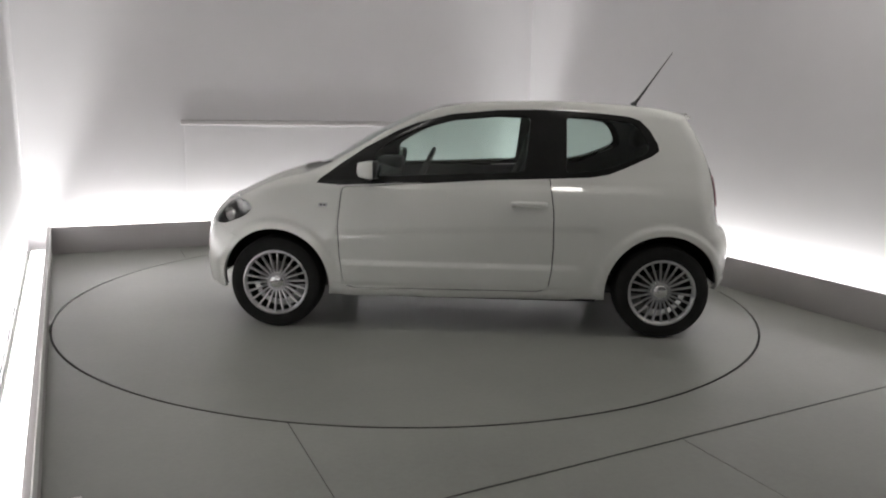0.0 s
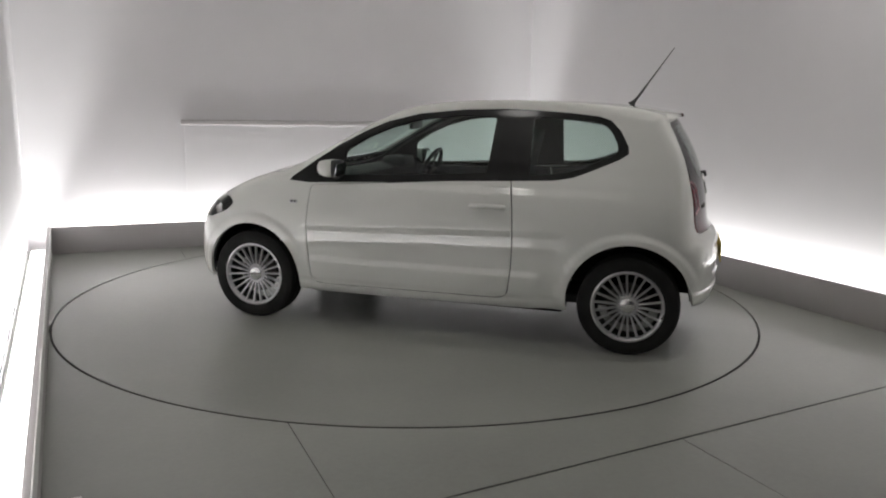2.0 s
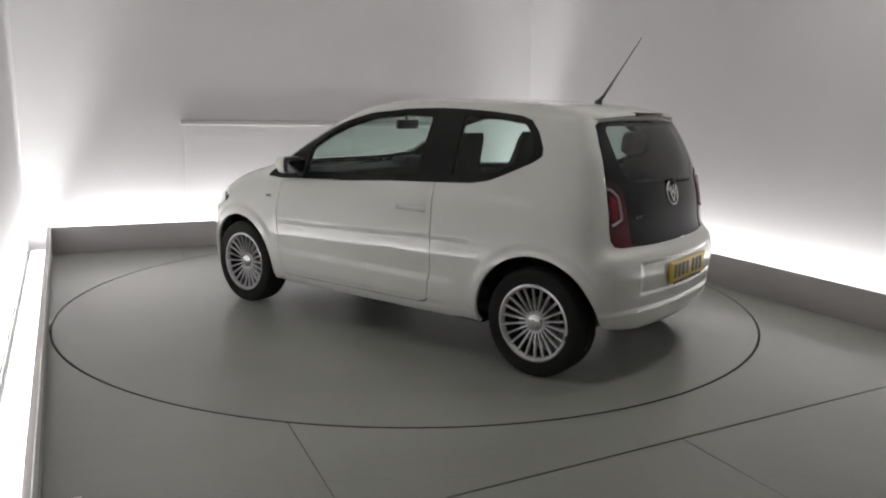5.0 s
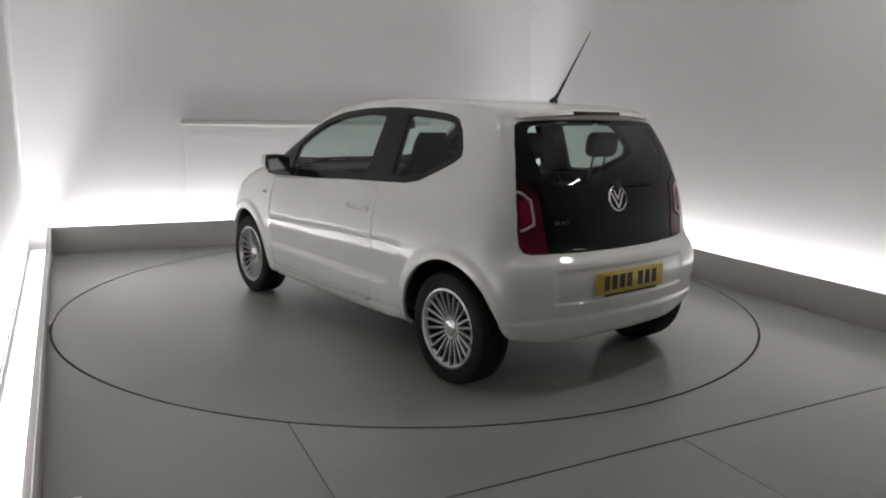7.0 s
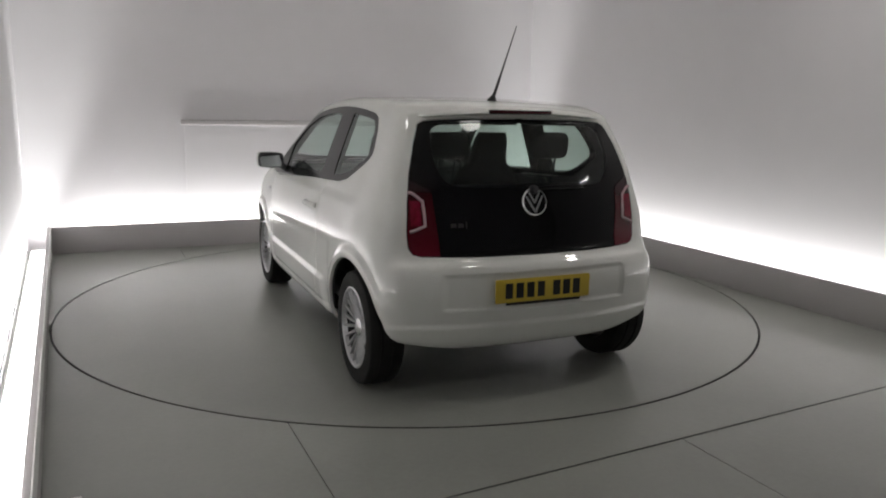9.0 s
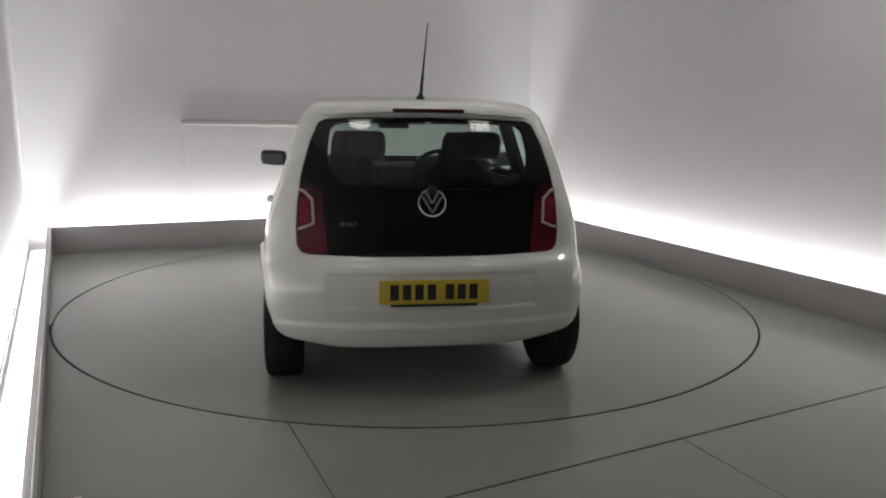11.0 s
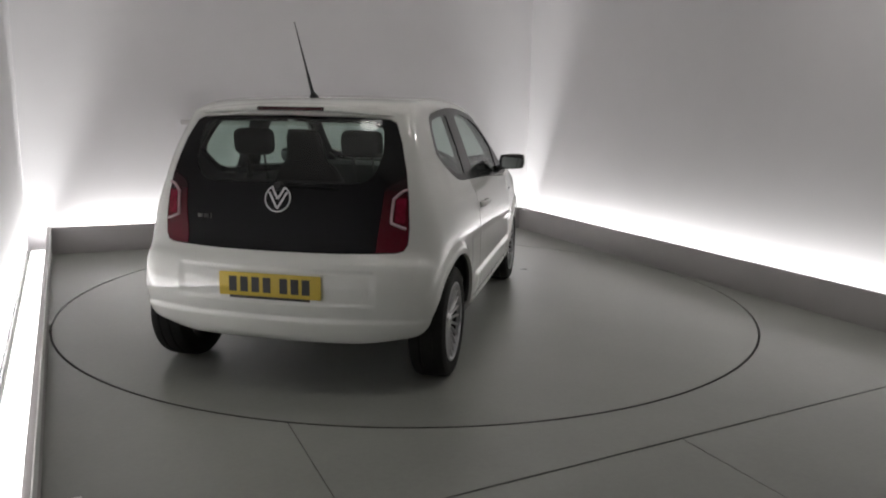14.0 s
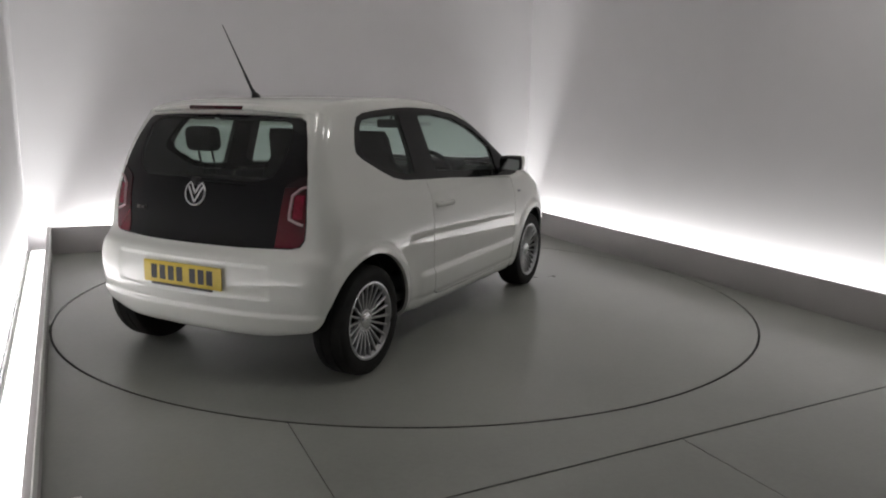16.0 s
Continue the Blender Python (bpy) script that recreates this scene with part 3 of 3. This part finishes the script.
    finish("windscreen", ["windscreen"], SCREEN, car, "clear glass", both=True, inset=.002, rim=0)
    finish("cowl", ["cowl"], TRIM, car, "black plastic scuttle panel", both=True, inset=.008)
    finish("front_grille", ["grille"], TRIM, car, "black plastic grille", both=True, inset=.02, rim=.0)
    finish("cabin_lining", ["body", "door", "front_bumper", "rear_bumper"], LINING, car, "dark grey cabin lining", both=True, inset=.03, rim=0)
    for s in (1, -1):
        door = finish("door", ["door"], PAINT, car, flip=s)
        fr = finish("window_frame", ["window_frame"], PILLAR, car, "gloss black window surround", flip=s, rim=.03)
        finish("door_window", ["door_window"], GLASS, fr, "green-tinted glass", flip=s, inset=.006, rim=0)
        finish("quarter_window", ["quarter_window"], GLASS, fr, "green-tinted glass", flip=s, inset=.004, rim=0)
        build_headlight(finish("headlight", ["headlight"], LENS, car, "clear headlight", flip=s, rim=.0), s)
        lamp = finish("tail_light", ["tail_light"], RED, car, "red tail light", flip=s, inset=-.004, rim=.02)
        build_lamp_bracket(lamp, s)
        build_handle(door, s)
        build_mirror(car, s)
        build_side_badge(car, s)
        if s < 0:
            finish("fuel_flap", ["fuel_flap"], PAINT, car, flip=s, rim=.004)
        else:
            finish("side_panel", ["fuel_flap"], PAINT, car, flip=s, rim=0)
    bm.free()
    build_tail_details(car, gate)
    build_underbody(car)
    build_cabin(car)
    build_wheels(car)
    return car


def on_skin(x=None, y=None, z=None, s=1):
    """The place and outward normal on the skin where two coordinates are given."""
    if y is None:
        ts, p = np.linspace(1.1, .2, 1400), lambda t: np.stack([np.full_like(t, x), t, np.full_like(t, z)], -1)
    elif x is None:
        ts, p = np.linspace(-2.0, -1.0, 1400), lambda t: np.stack([t, np.full_like(t, abs(y)), np.full_like(t, z)], -1)
    else:
        ts, p = np.linspace(1.7, .6, 1400), lambda t: np.stack([np.full_like(t, x), np.full_like(t, abs(y)), t], -1)
    q = p(ts)
    k = int(np.argmax(body_field(q) < 0))
    c, n = q[k], body_normals(q[k:k + 1])[0]
    sg = s if y is None else (1 if y >= 0 else -1)
    return Vector((c[0], c[1] * sg, c[2])), Vector((n[0], n[1] * sg, n[2]))


def seat_on(c, n, up=Vector((0, 0, 1))):
    """A pose whose z is the skin's normal and whose y points up."""
    zc = n.normalized()
    xc = up.cross(zc).normalized()
    yc = zc.cross(xc)
    m = Matrix((xc, yc, zc)).transposed().to_4x4()
    m.translation = c
    return m


def build_headlight(lens, s):
    bm = bmesh.new()
    prism([(px, pz) for px, pz in offset(HEADLAMP, .02)], .04, bm=bm, m=Matrix(((1, 0, 0, -.0), (0, 0, s, s * .40), (0, 1, 0, 0), (0, 0, 0, 1))))
    part("lamp_tray", bm, LAMPSILVER, lens, "silver lamp tray")
    c, n = on_skin(x=1.53, z=.745, s=s)
    b2 = lathe([(.0, .0), (.025, .004), (.048, .022), (.052, .03)], 24)
    ob = part("reflector", b2, LAMPSILVER, lens, "silver reflector bowl", 60)
    ob.matrix_local = Matrix.Translation(c - n * .06) @ pose(0, 0, 0, 0, 0, -35 * s if s > 0 else 215)


def build_lamp_bracket(lamp, s):
    """The pale bracket-shaped light guide in the tail lamp."""
    bm = bmesh.new()
    pts = []
    for y, z in ((.622, .998), (.600, .992), (.566, .962), (.560, .955), (.556, .90), (.554, .850), (.560, .842), (.600, .825), (.624, .818)):
        c, n = on_skin(y=y * s, z=z)
        pts.append(c + n * .006)
    fine = [tuple(p) for p in spline([tuple(q) for q in pts], 4)]
    tube(fine, .0075, 8, bm)
    part("light_guide", bm, CLEAR, lamp, "pale pink light guide", 60)
    # bright red reflector inside the bracket
    bm = bmesh.new()
    layers = []
    for lift in (.0035, .0065):
        grid = []
        for i in range(5):
            z = .845 + .115 * i / 4
            row = []
            for k in range(4):
                c, n = on_skin(y=(.572 + .046 * k / 3) * s, z=z)
                row.append(bm.verts.new(c + n * lift))
            grid.append(row)
        layers.append(grid)
    for grid in layers:
        for a, b in zip(grid, grid[1:]):
            for k in range(3):
                bm.faces.new((a[k], a[k + 1], b[k + 1], b[k]))
    ring = lambda g: [*g[0], *(r[-1] for r in g[1:]), *g[-1][-2::-1], *(r[0] for r in g[-2:0:-1])]
    lo, hi = ring(layers[0]), ring(layers[1])
    for k in range(len(lo)):
        bm.faces.new((lo[k], lo[(k + 1) % len(lo)], hi[(k + 1) % len(lo)], hi[k]))
    bmesh.ops.recalc_face_normals(bm, faces=bm.faces[:])
    part("reflector", bm, RED_INNER, lamp, "bright red reflector", 40)


def build_handle(door, s):
    c, n = on_skin(x=-.375, z=.815, s=s)
    m = seat_on(c, n)
    bm = bmesh.new()
    prism(soften([(-.105, -.022), (.105, -.022), (.105, .022), (-.105, .022)], .02), .004, bm=bm, m=m @ Matrix.Translation((0, 0, -.002)))
    cup = part("handle_recess", bm, PAINT, door, smooth=40)
    bar = [m @ Vector((u, .004, w)) for u, w in ((-.10, .004), (-.085, .022), (-.05, .031), (0, .034), (.05, .031), (.085, .022), (.10, .004))]
    part("door_handle", tube(bar, .0155, 10), PAINT, door, smooth=50)
    if s < 0:
        b = lathe([(0, .004), (.010, .004), (.012, 0)], 16)
        lk = part("lock", b, STEEL, door, smooth=40)
        lk.matrix_local = m @ Matrix.Translation((.13, 0, 0)) @ pose(0, 0, 0, 90, 0, 0)


def build_side_badge(car, s):
    c, n = on_skin(x=.90, z=.79, s=s)
    m = seat_on(c, n)
    bm = bmesh.new()
    prism(soften([(-.028, -.012), (.028, -.012), (.028, .012), (-.028, .012)], .006), .004, bm=bm, m=m, bevel=.001)
    # plain grey badge on the wing, without a lamp
    b = part("wing_badge", bm, ALLOY, car, "small grey side badge", 40)
    bm = bmesh.new()
    for u in (-.018, .004):
        prism([(u, -.006), (u + .014, -.006), (u + .014, .006), (u, .006)], .002, bm=bm, m=m @ Matrix.Translation((0, 0, .0035)))
    part("badge_mark", bm, TRIM, b)


def build_mirror(car, s):
    bm = bmesh.new()
    cube(-.5, .5, -.5, .5, -.5, .5, .0, bm=bm)
    bmesh.ops.subdivide_edges(bm, edges=bm.edges[:], cuts=5, use_grid_fill=True)
    for v in bm.verts:
        x, y, z = v.co * 2
        d = Vector((x * math.sqrt(max(0, 1 - y * y / 3 - z * z / 4)), y * math.sqrt(max(0, 1 - x * x / 3 - z * z / 3)), z * math.sqrt(max(0, 1 - y * y / 3 - x * x / 4))))
        d = d.lerp(Vector((x, y, z)) * .93, .42)
        front = max(0, d.x)
        v.co = Vector((.60 + d.x * (.075 if d.x > 0 else .055), s * (.862 + d.y * .098 * (1 - .12 * front)), 1.016 + d.z * .058 * (1 - .18 * front) + .004 * d.y))
    shell = part("mirror_cap", bm, (PAINT, TRIM), car, "white door mirror with black back", 60)
    for p in shell.data.polygons:
        if p.center.x < .574:
            p.material_index = 1
    # the glass is tipped down, away from the bright wall
    bm = prism(soften([(-.074, -.040), (.068, -.044), (.080, .032), (-.070, .042)], .022), .003, m=Matrix.Translation((.544, s * .864, 1.012)) @ Matrix.Rotation(radians(-12), 4, "Y") @ Matrix(((0, 0, -1, 0), (s, 0, 0, 0), (0, 1, 0, 0), (0, 0, 0, 1))))
    part("mirror_glass", bm, MIRROR, shell, "mirror glass, darkened for its dark reflection")
    part("mirror_arm", tube([(.60, s * .79, .985), (.615, s * .765, .965), (.63, s * .73, .945)], .024, 10), TRIM, shell, "black plastic arm", 50)


def bars(rows, m, depth, bm):
    """Plain upright marks: (x, width, height) each."""
    for x, w, h in rows:
        prism([(x, -h / 2), (x + w, -h / 2), (x + w, h / 2), (x, h / 2)], depth, bm=bm, m=m)
    return bm


def build_tail_details(car, gate):
    # round badge: chrome ring with plain slanted bars
    c, n = on_skin(y=0.0, z=.945)
    m = seat_on(c, n)
    ring = lathe([(.058, -.002), (.060, .008), (.066, .010), (.070, .006), (.070, -.002)], 48)
    badge = part("tail_badge", ring, CHROME, gate, "round chrome badge", 50)
    badge.matrix_local = m @ pose(0, 0, 0, 90, 0, 0)
    inv = (m @ pose(0, 0, 0, 90, 0, 0)).inverted()
    bm = bmesh.new()
    for a, b in (((-.046, .030), (0, -.050)), ((.046, .030), (0, -.050)), ((-.030, .050), (0, -.004)), ((.030, .050), (0, -.004))):
        p, q = Vector(a), Vector(b)
        d = (q - p).normalized()
        k = Vector((-d.y, d.x)) * .0055
        prism([tuple(p - k), tuple(q - k), tuple(q + k), tuple(p + k)], .007, bm=bm, m=inv @ m)
    part("badge_bar", bm, CHROME, badge)
    # model lettering as plain marks
    c, n = on_skin(y=.385, z=.845)
    m = seat_on(c, n)
    part("lettering", bars([(-.050, .026, .018), (-.014, .026, .018), (.024, .005, .028)], m, .004, bmesh.new()), STEEL, gate, "silver plain marks")
    # high brake light and roof lip
    lip = []
    bm = bmesh.new()
    for sec in range(17):
        y = -.55 + 1.1 * sec / 16
        xr = -1.437 + .125 * (abs(y) / .75) ** 2.4 + .05 * max(0, (abs(y) - .40) / .1) ** 2 * .4
        zt = 1.392 - .035 * (y / .6) ** 2
        lip.append([bm.verts.new(q) for q in ((xr + .11, y, zt + .012), (xr + .04, y, zt + .002), (xr, y, zt - .012), (xr - .004, y, zt - .022), (xr + .03, y, zt - .034), (xr + .10, y, zt - .036))])
    for a, b in zip(lip, lip[1:]):
        for i in range(5):
            bm.faces.new((a[i], a[i + 1], b[i + 1], b[i]))
    bm.faces.new(lip[0])
    bm.faces.new(lip[-1][::-1])
    bmesh.ops.recalc_face_normals(bm, faces=bm.faces[:])
    spoiler = part("roof_spoiler", bm, PAINT, car, smooth=50)
    bm = cube(-1.448, -1.40, -.175, .175, 1.362, 1.383, .008)
    part("brake_light", bm, RED_DARK, spoiler, "dark red high brake light", 40)
    # number plate
    c, n = on_skin(y=0.0, z=.542)
    m = seat_on(c, n)
    plate = part("number_plate", prism(soften([(-.26, -.057), (.26, -.057), (.26, .057), (-.26, .057)], .008), .006, m=m @ Matrix.Translation((0, 0, .004)), bevel=.001), YELLOW, car, "yellow plate with plain dark marks", 30)
    lift = m @ Matrix.Translation((0, 0, .0095))
    for x in [-.208 + k * .058 for k in range(4)] + [.052 + k * .056 for k in range(3)]:
        part("plate_mark", bars([(x, .040, .074)], lift, .0012, bmesh.new()), INK, plate)
    part("plate_strip", prism([(-.205, -.068), (.205, -.068), (.205, -.056), (-.205, -.056)], .004, m=lift), INK, plate, "black strip")
    # rear wiper
    c, n = on_skin(y=0.0, z=1.003)
    hub = part("rear_wiper", lathe([(0, .028), (.018, .026), (.022, .01), (.024, -.005)], 20), TRIM, gate, "black rear wiper", 50)
    at_hub = seat_on(c, n) @ pose(0, 0, 0, 90, 0, 0)
    hub.matrix_local = at_hub
    pts = []
    for y, z in ((0, 1.003), (-.08, 1.004), (-.18, 1.002), (-.29, .998)):
        a, b = on_skin(y=y, z=z)
        pts.append(at_hub.inverted() @ (a + b * .012))
    part("wiper_arm", tube(pts, .0045, 8), DARK, hub)
    # aerial
    c, n = on_skin(x=-1.12, y=0.0)
    foot = part("aerial", lathe([(0, .055), (.006, .05), (.010, .03), (.024, .006), (.026, -.002)], 20), TRIM, car, "black roof aerial", 50)
    at_foot = Matrix.Translation(c) @ pose(0, 0, 0, 58, 0, 90)
    foot.matrix_local = at_foot
    tip = c + Vector((-.245, 0, .36))
    inv = at_foot.inverted()
    part("aerial_rod", tube([inv @ (c + Vector((-.012, 0, .012))).lerp(tip, t) for t in (0, .3, .31, .65, 1)], .005, 8, ends=(.009, .0022)), TRIM, foot)


def build_underbody(car):
    bm = cube(-1.36, 1.6, -.44, .44, .19, .24, .02)
    cube(-.83, .83, -.70, .70, .19, .24, .02, bm=bm)
    cube(-.80, -.2, -.55, -.1, .15, .22, .03, bm=bm)
    under = part("underbody", bm, DARK, car, "black underbody")
    for ax in (-AXLE, AXLE):
        for s in (1, -1):
            bm = bmesh.new()
            rows = []
            for k in range(25):
                a = math.pi * (.03 + .94 * k / 24)
                rows.append([bm.verts.new((ax + r * math.cos(a), s * y, max(.325, WHEEL_Z + r * math.sin(a)))) for r, y in ((.366, .69), (.368, .68), (.368, .50), (.20, .46), (.0, .455))])
            for p, q in zip(rows, rows[1:]):
                for i in range(4):
                    bm.faces.new((p[i], p[i + 1], q[i + 1], q[i]))
            part("arch_liner", bm, DARK, under, "black wheel arch liner", 40)
    part("rear_axle", tube([(-AXLE, -.66, .27), (-AXLE + .05, 0, .27), (-AXLE, .66, .27)], .045, 12), DARK, under)
    bm = tube([(-.3, -.2, .2), (-1.0, -.25, .24), (-1.45, -.3, .29)], .028, 10)
    part("exhaust", bm, STEEL, under)


def cushion(x0, x1, y0, y1, z0, z1, r, tilt=0.0, bm=None):
    m = Matrix.Translation(((x0 + x1) / 2, 0, z0)) @ Matrix.Rotation(radians(tilt), 4, "Y") @ Matrix.Translation((-(x0 + x1) / 2, 0, -z0))
    return cube(x0, x1, y0, y1, z0, z1, r, 4, bm, m)


def build_cabin(car):
    tub = part("cabin_floor", cube(-1.45, 1.0, -.66, .66, .245, .30, .02), CABIN, car, "dark cabin floor")
    for s in (1, -1):
        y = .34 * s
        seat = part("front_seat", cushion(-.30, .24, y - .24, y + .24, .34, .56, .06), CLOTH, car, "dark cloth front seat with a built-in head rest", 40)
        # back that narrows to the head rest
        bm = bmesh.new()
        rows = []
        for z, w, t in ((0, .23, .07), (.10, .245, .075), (.30, .25, .07), (.42, .235, .06), (.50, .19, .05), (.55, .135, .045), (.62, .118, .045), (.70, .112, .04), (.745, .09, .03)):
            x = -.24 - z * .30
            rows.append([bm.verts.new((x + t * math.copysign(abs(math.cos(a)) ** .6, math.cos(a)), y + w * math.copysign(abs(math.sin(a)) ** .6, math.sin(a)), .50 + z)) for a in (2 * math.pi * k / 20 for k in range(20))])
        for p, q in zip(rows, rows[1:]):
            for k in range(20):
                bm.faces.new((p[k], p[(k + 1) % 20], q[(k + 1) % 20], q[k]))
        bm.faces.new(rows[0][::-1])
        bm.faces.new(rows[-1])
        bmesh.ops.recalc_face_normals(bm, faces=bm.faces[:])
        part("backrest", bm, CLOTH, seat, smooth=50)
    bench = part("rear_seat", cushion(-1.05, -.56, -.58, .58, .36, .55, .06), CLOTH, car, "dark cloth rear bench", 40)
    part("backrest", cushion(-1.14, -1.02, -.57, .57, .52, 1.00, .05, -12), CLOTH, bench, smooth=40)
    for s in (1, -1):
        y = .30 * s
        hr = part("head_rest", cushion(-1.26, -1.17, y - .11, y + .11, 1.13, 1.27, .04, -8), CLOTH, bench, smooth=40)
        for d in (-.05, .05):
            part("post", tube([(-1.17, y + d, .97), (-1.215, y + d, 1.15)], .006, 8), TRIM, hr)
    part("parcel_shelf", cube(-1.52, -1.17, -.57, .57, .945, .965, .006), CABIN, car)
    # dash board
    bm = bmesh.new()
    rows = []
    for x, z in ((.95, .90), (.80, .975), (.66, .985), (.58, .955), (.56, .85), (.60, .70), (.70, .60)):
        rows.append([bm.verts.new((x - .02 * (abs(y) / .6) ** 2 * 0, y, z)) for y in [-.66 + 1.32 * k / 12 for k in range(13)]])
    for p, q in zip(rows, rows[1:]):
        for k in range(12):
            bm.faces.new((p[k], p[k + 1], q[k + 1], q[k]))
    dash = part("dashboard", bm, CABIN, car, smooth=40)
    part("instrument_hood", cube(.52, .70, -.46, -.20, .95, 1.035, .03, 3), CABIN, dash, smooth=40)
    w = lathe([(.175 + .016 * math.cos(t), .016 * math.sin(t)) for t in (2 * math.pi * k / 10 for k in range(10))], 40, closed=True)
    wheel = part("steering_wheel", w, TRIM, car, "black steering wheel", 60)
    wheel.matrix_local = Matrix.Translation((.36, -.33, .93)) @ Matrix.Rotation(radians(-25), 4, "Y") @ pose(0, 0, 0, 0, 0, 90)
    bm = cube(-.06, .06, -.02, .02, -.05, .05, .02)
    for a in (0, 180, 270):
        cube(.03, .17, -.008, .008, -.015, .015, .004, 1, bm, Matrix.Rotation(radians(a), 4, "Y"))
    part("steering_hub", bm, TRIM, wheel, smooth=40)
    mir = part("cabin_mirror", cube(.34, .37, -.11, .11, 1.245, 1.308, .012, 3), TRIM, car, "black rear-view mirror", 40)
    part("mirror_stalk", tube([(.36, 0, 1.30), (.375, 0, 1.352)], .01, 8), TRIM, mir)
    for s in (1, -1):
        dc = part("door_card", cube(-.48, .78, -.01, .01, .30, .95, .006), CABIN, car)
        dc.location = (0, s * .735, 0)
        dc.rotation_euler = (radians(2.5 * s), 0, 0)


def build_wheels(car):
    tyre_prof = [(.212, -.085), (.235, -.092), (.268, -.092), (.283, -.082), (.2915, -.06), (.2915, -.035), (.287, -.032), (.287, -.026), (.292, -.023), (.292, .023), (.287, .026), (.287, .032), (.2915, .035), (.2915, .06),
                 (.283, .082), (.268, .092), (.235, .092), (.212, .085)]
    rim_prof = [(.214, -.085), (.200, -.07), (.190, -.02), (.190, .03), (.198, .065), (.205, .075), (.212, .080), (.220, .082), (.222, .088), (.212, .090), (.203, .084)]
    rim_prof = [(r * .938, y) for r, y in rim_prof]
    tyre_prof = [(.198, y) if r < .22 else (r, y) for r, y in tyre_prof]
    done = None
    for ax in (AXLE, -AXLE):
        for s in (1, -1):
            if done is None:
                wh = part("wheel", lathe(rim_prof, 64), ALLOY, car, "silver multi-spoke alloy wheel with black tyre", 40)
                wh.data.materials.append(BARREL_SHADE)
                for p in wh.data.polygons:
                    p.material_index = int(p.center.y < .05)
                part("tyre", lathe(tyre_prof, 72), RUBBER, wh, "black rubber tyre", 35)
                part("brake_disc", lathe([(.0, .012), (.06, .014), (.125, .012), (.125, -.008), (0, -.008)], 40), STEEL, wh, smooth=40)
                bm = lathe([(0, .062), (.026, .062), (.030, .058), (.052, .060), (.066, .050), (.070, .030), (.06, .02)], 40)
                part("hub", bm, ALLOY, wh, smooth=40)
                bm = lathe([(0, .076), (.016, .075), (.018, .072), (.034, .070), (.044, .064), (.047, .056)], 28)
                part("centre_cap", bm, CHROME, wh, "chrome centre cap", 40)
                # slim spokes that widen towards the hub
                n = 22
                bm = bmesh.new()
                secs = []
                for r, y, w, h in ((.050, .056, .0066, .02), (.10, .066, .0064, .018), (.155, .075, .0066, .016), (.198, .080, .0078, .014)):
                    secs.append([bm.verts.new(q) for q in ((r, y - h, -w), (r, y - .004, -w), (r, y, -w * .55), (r, y, w * .55), (r, y - .004, w), (r, y - h, w))])
                for p, q in zip(secs, secs[1:]):
                    for k in range(6):
                        bm.faces.new((p[k], p[(k + 1) % 6], q[(k + 1) % 6], q[k]))
                bmesh.ops.recalc_face_normals(bm, faces=bm.faces[:])
                sp = part("spoke", bm, ALLOY, wh)
                for k in range(1, n):
                    o = new("spoke", sp.data)
                    o.parent = wh
                    o.rotation_euler = (0, 2 * math.pi * k / n, 0)
                done = wh
            else:
                wh = copy_thing(done, Matrix())
                wh.parent = car
            wh.matrix_local = Matrix.Translation((ax, s * .712, WHEEL_Z - .004)) @ pose(0, 0, 0, 0, 17 * ax, 0 if s > 0 else 180)


car = build_car()


def motions():
    rows_car, rows_disc = [], []
    for t, a in TURN:
        m = pose(0, 0, 0, 0, 0, a)
        rows_disc.append((t, m))
        rows_car.append((t, m @ pose(OFF[0], OFF[1], .004)))
    walk(turntable, rows_disc)
    walk(car, rows_car)


motions()
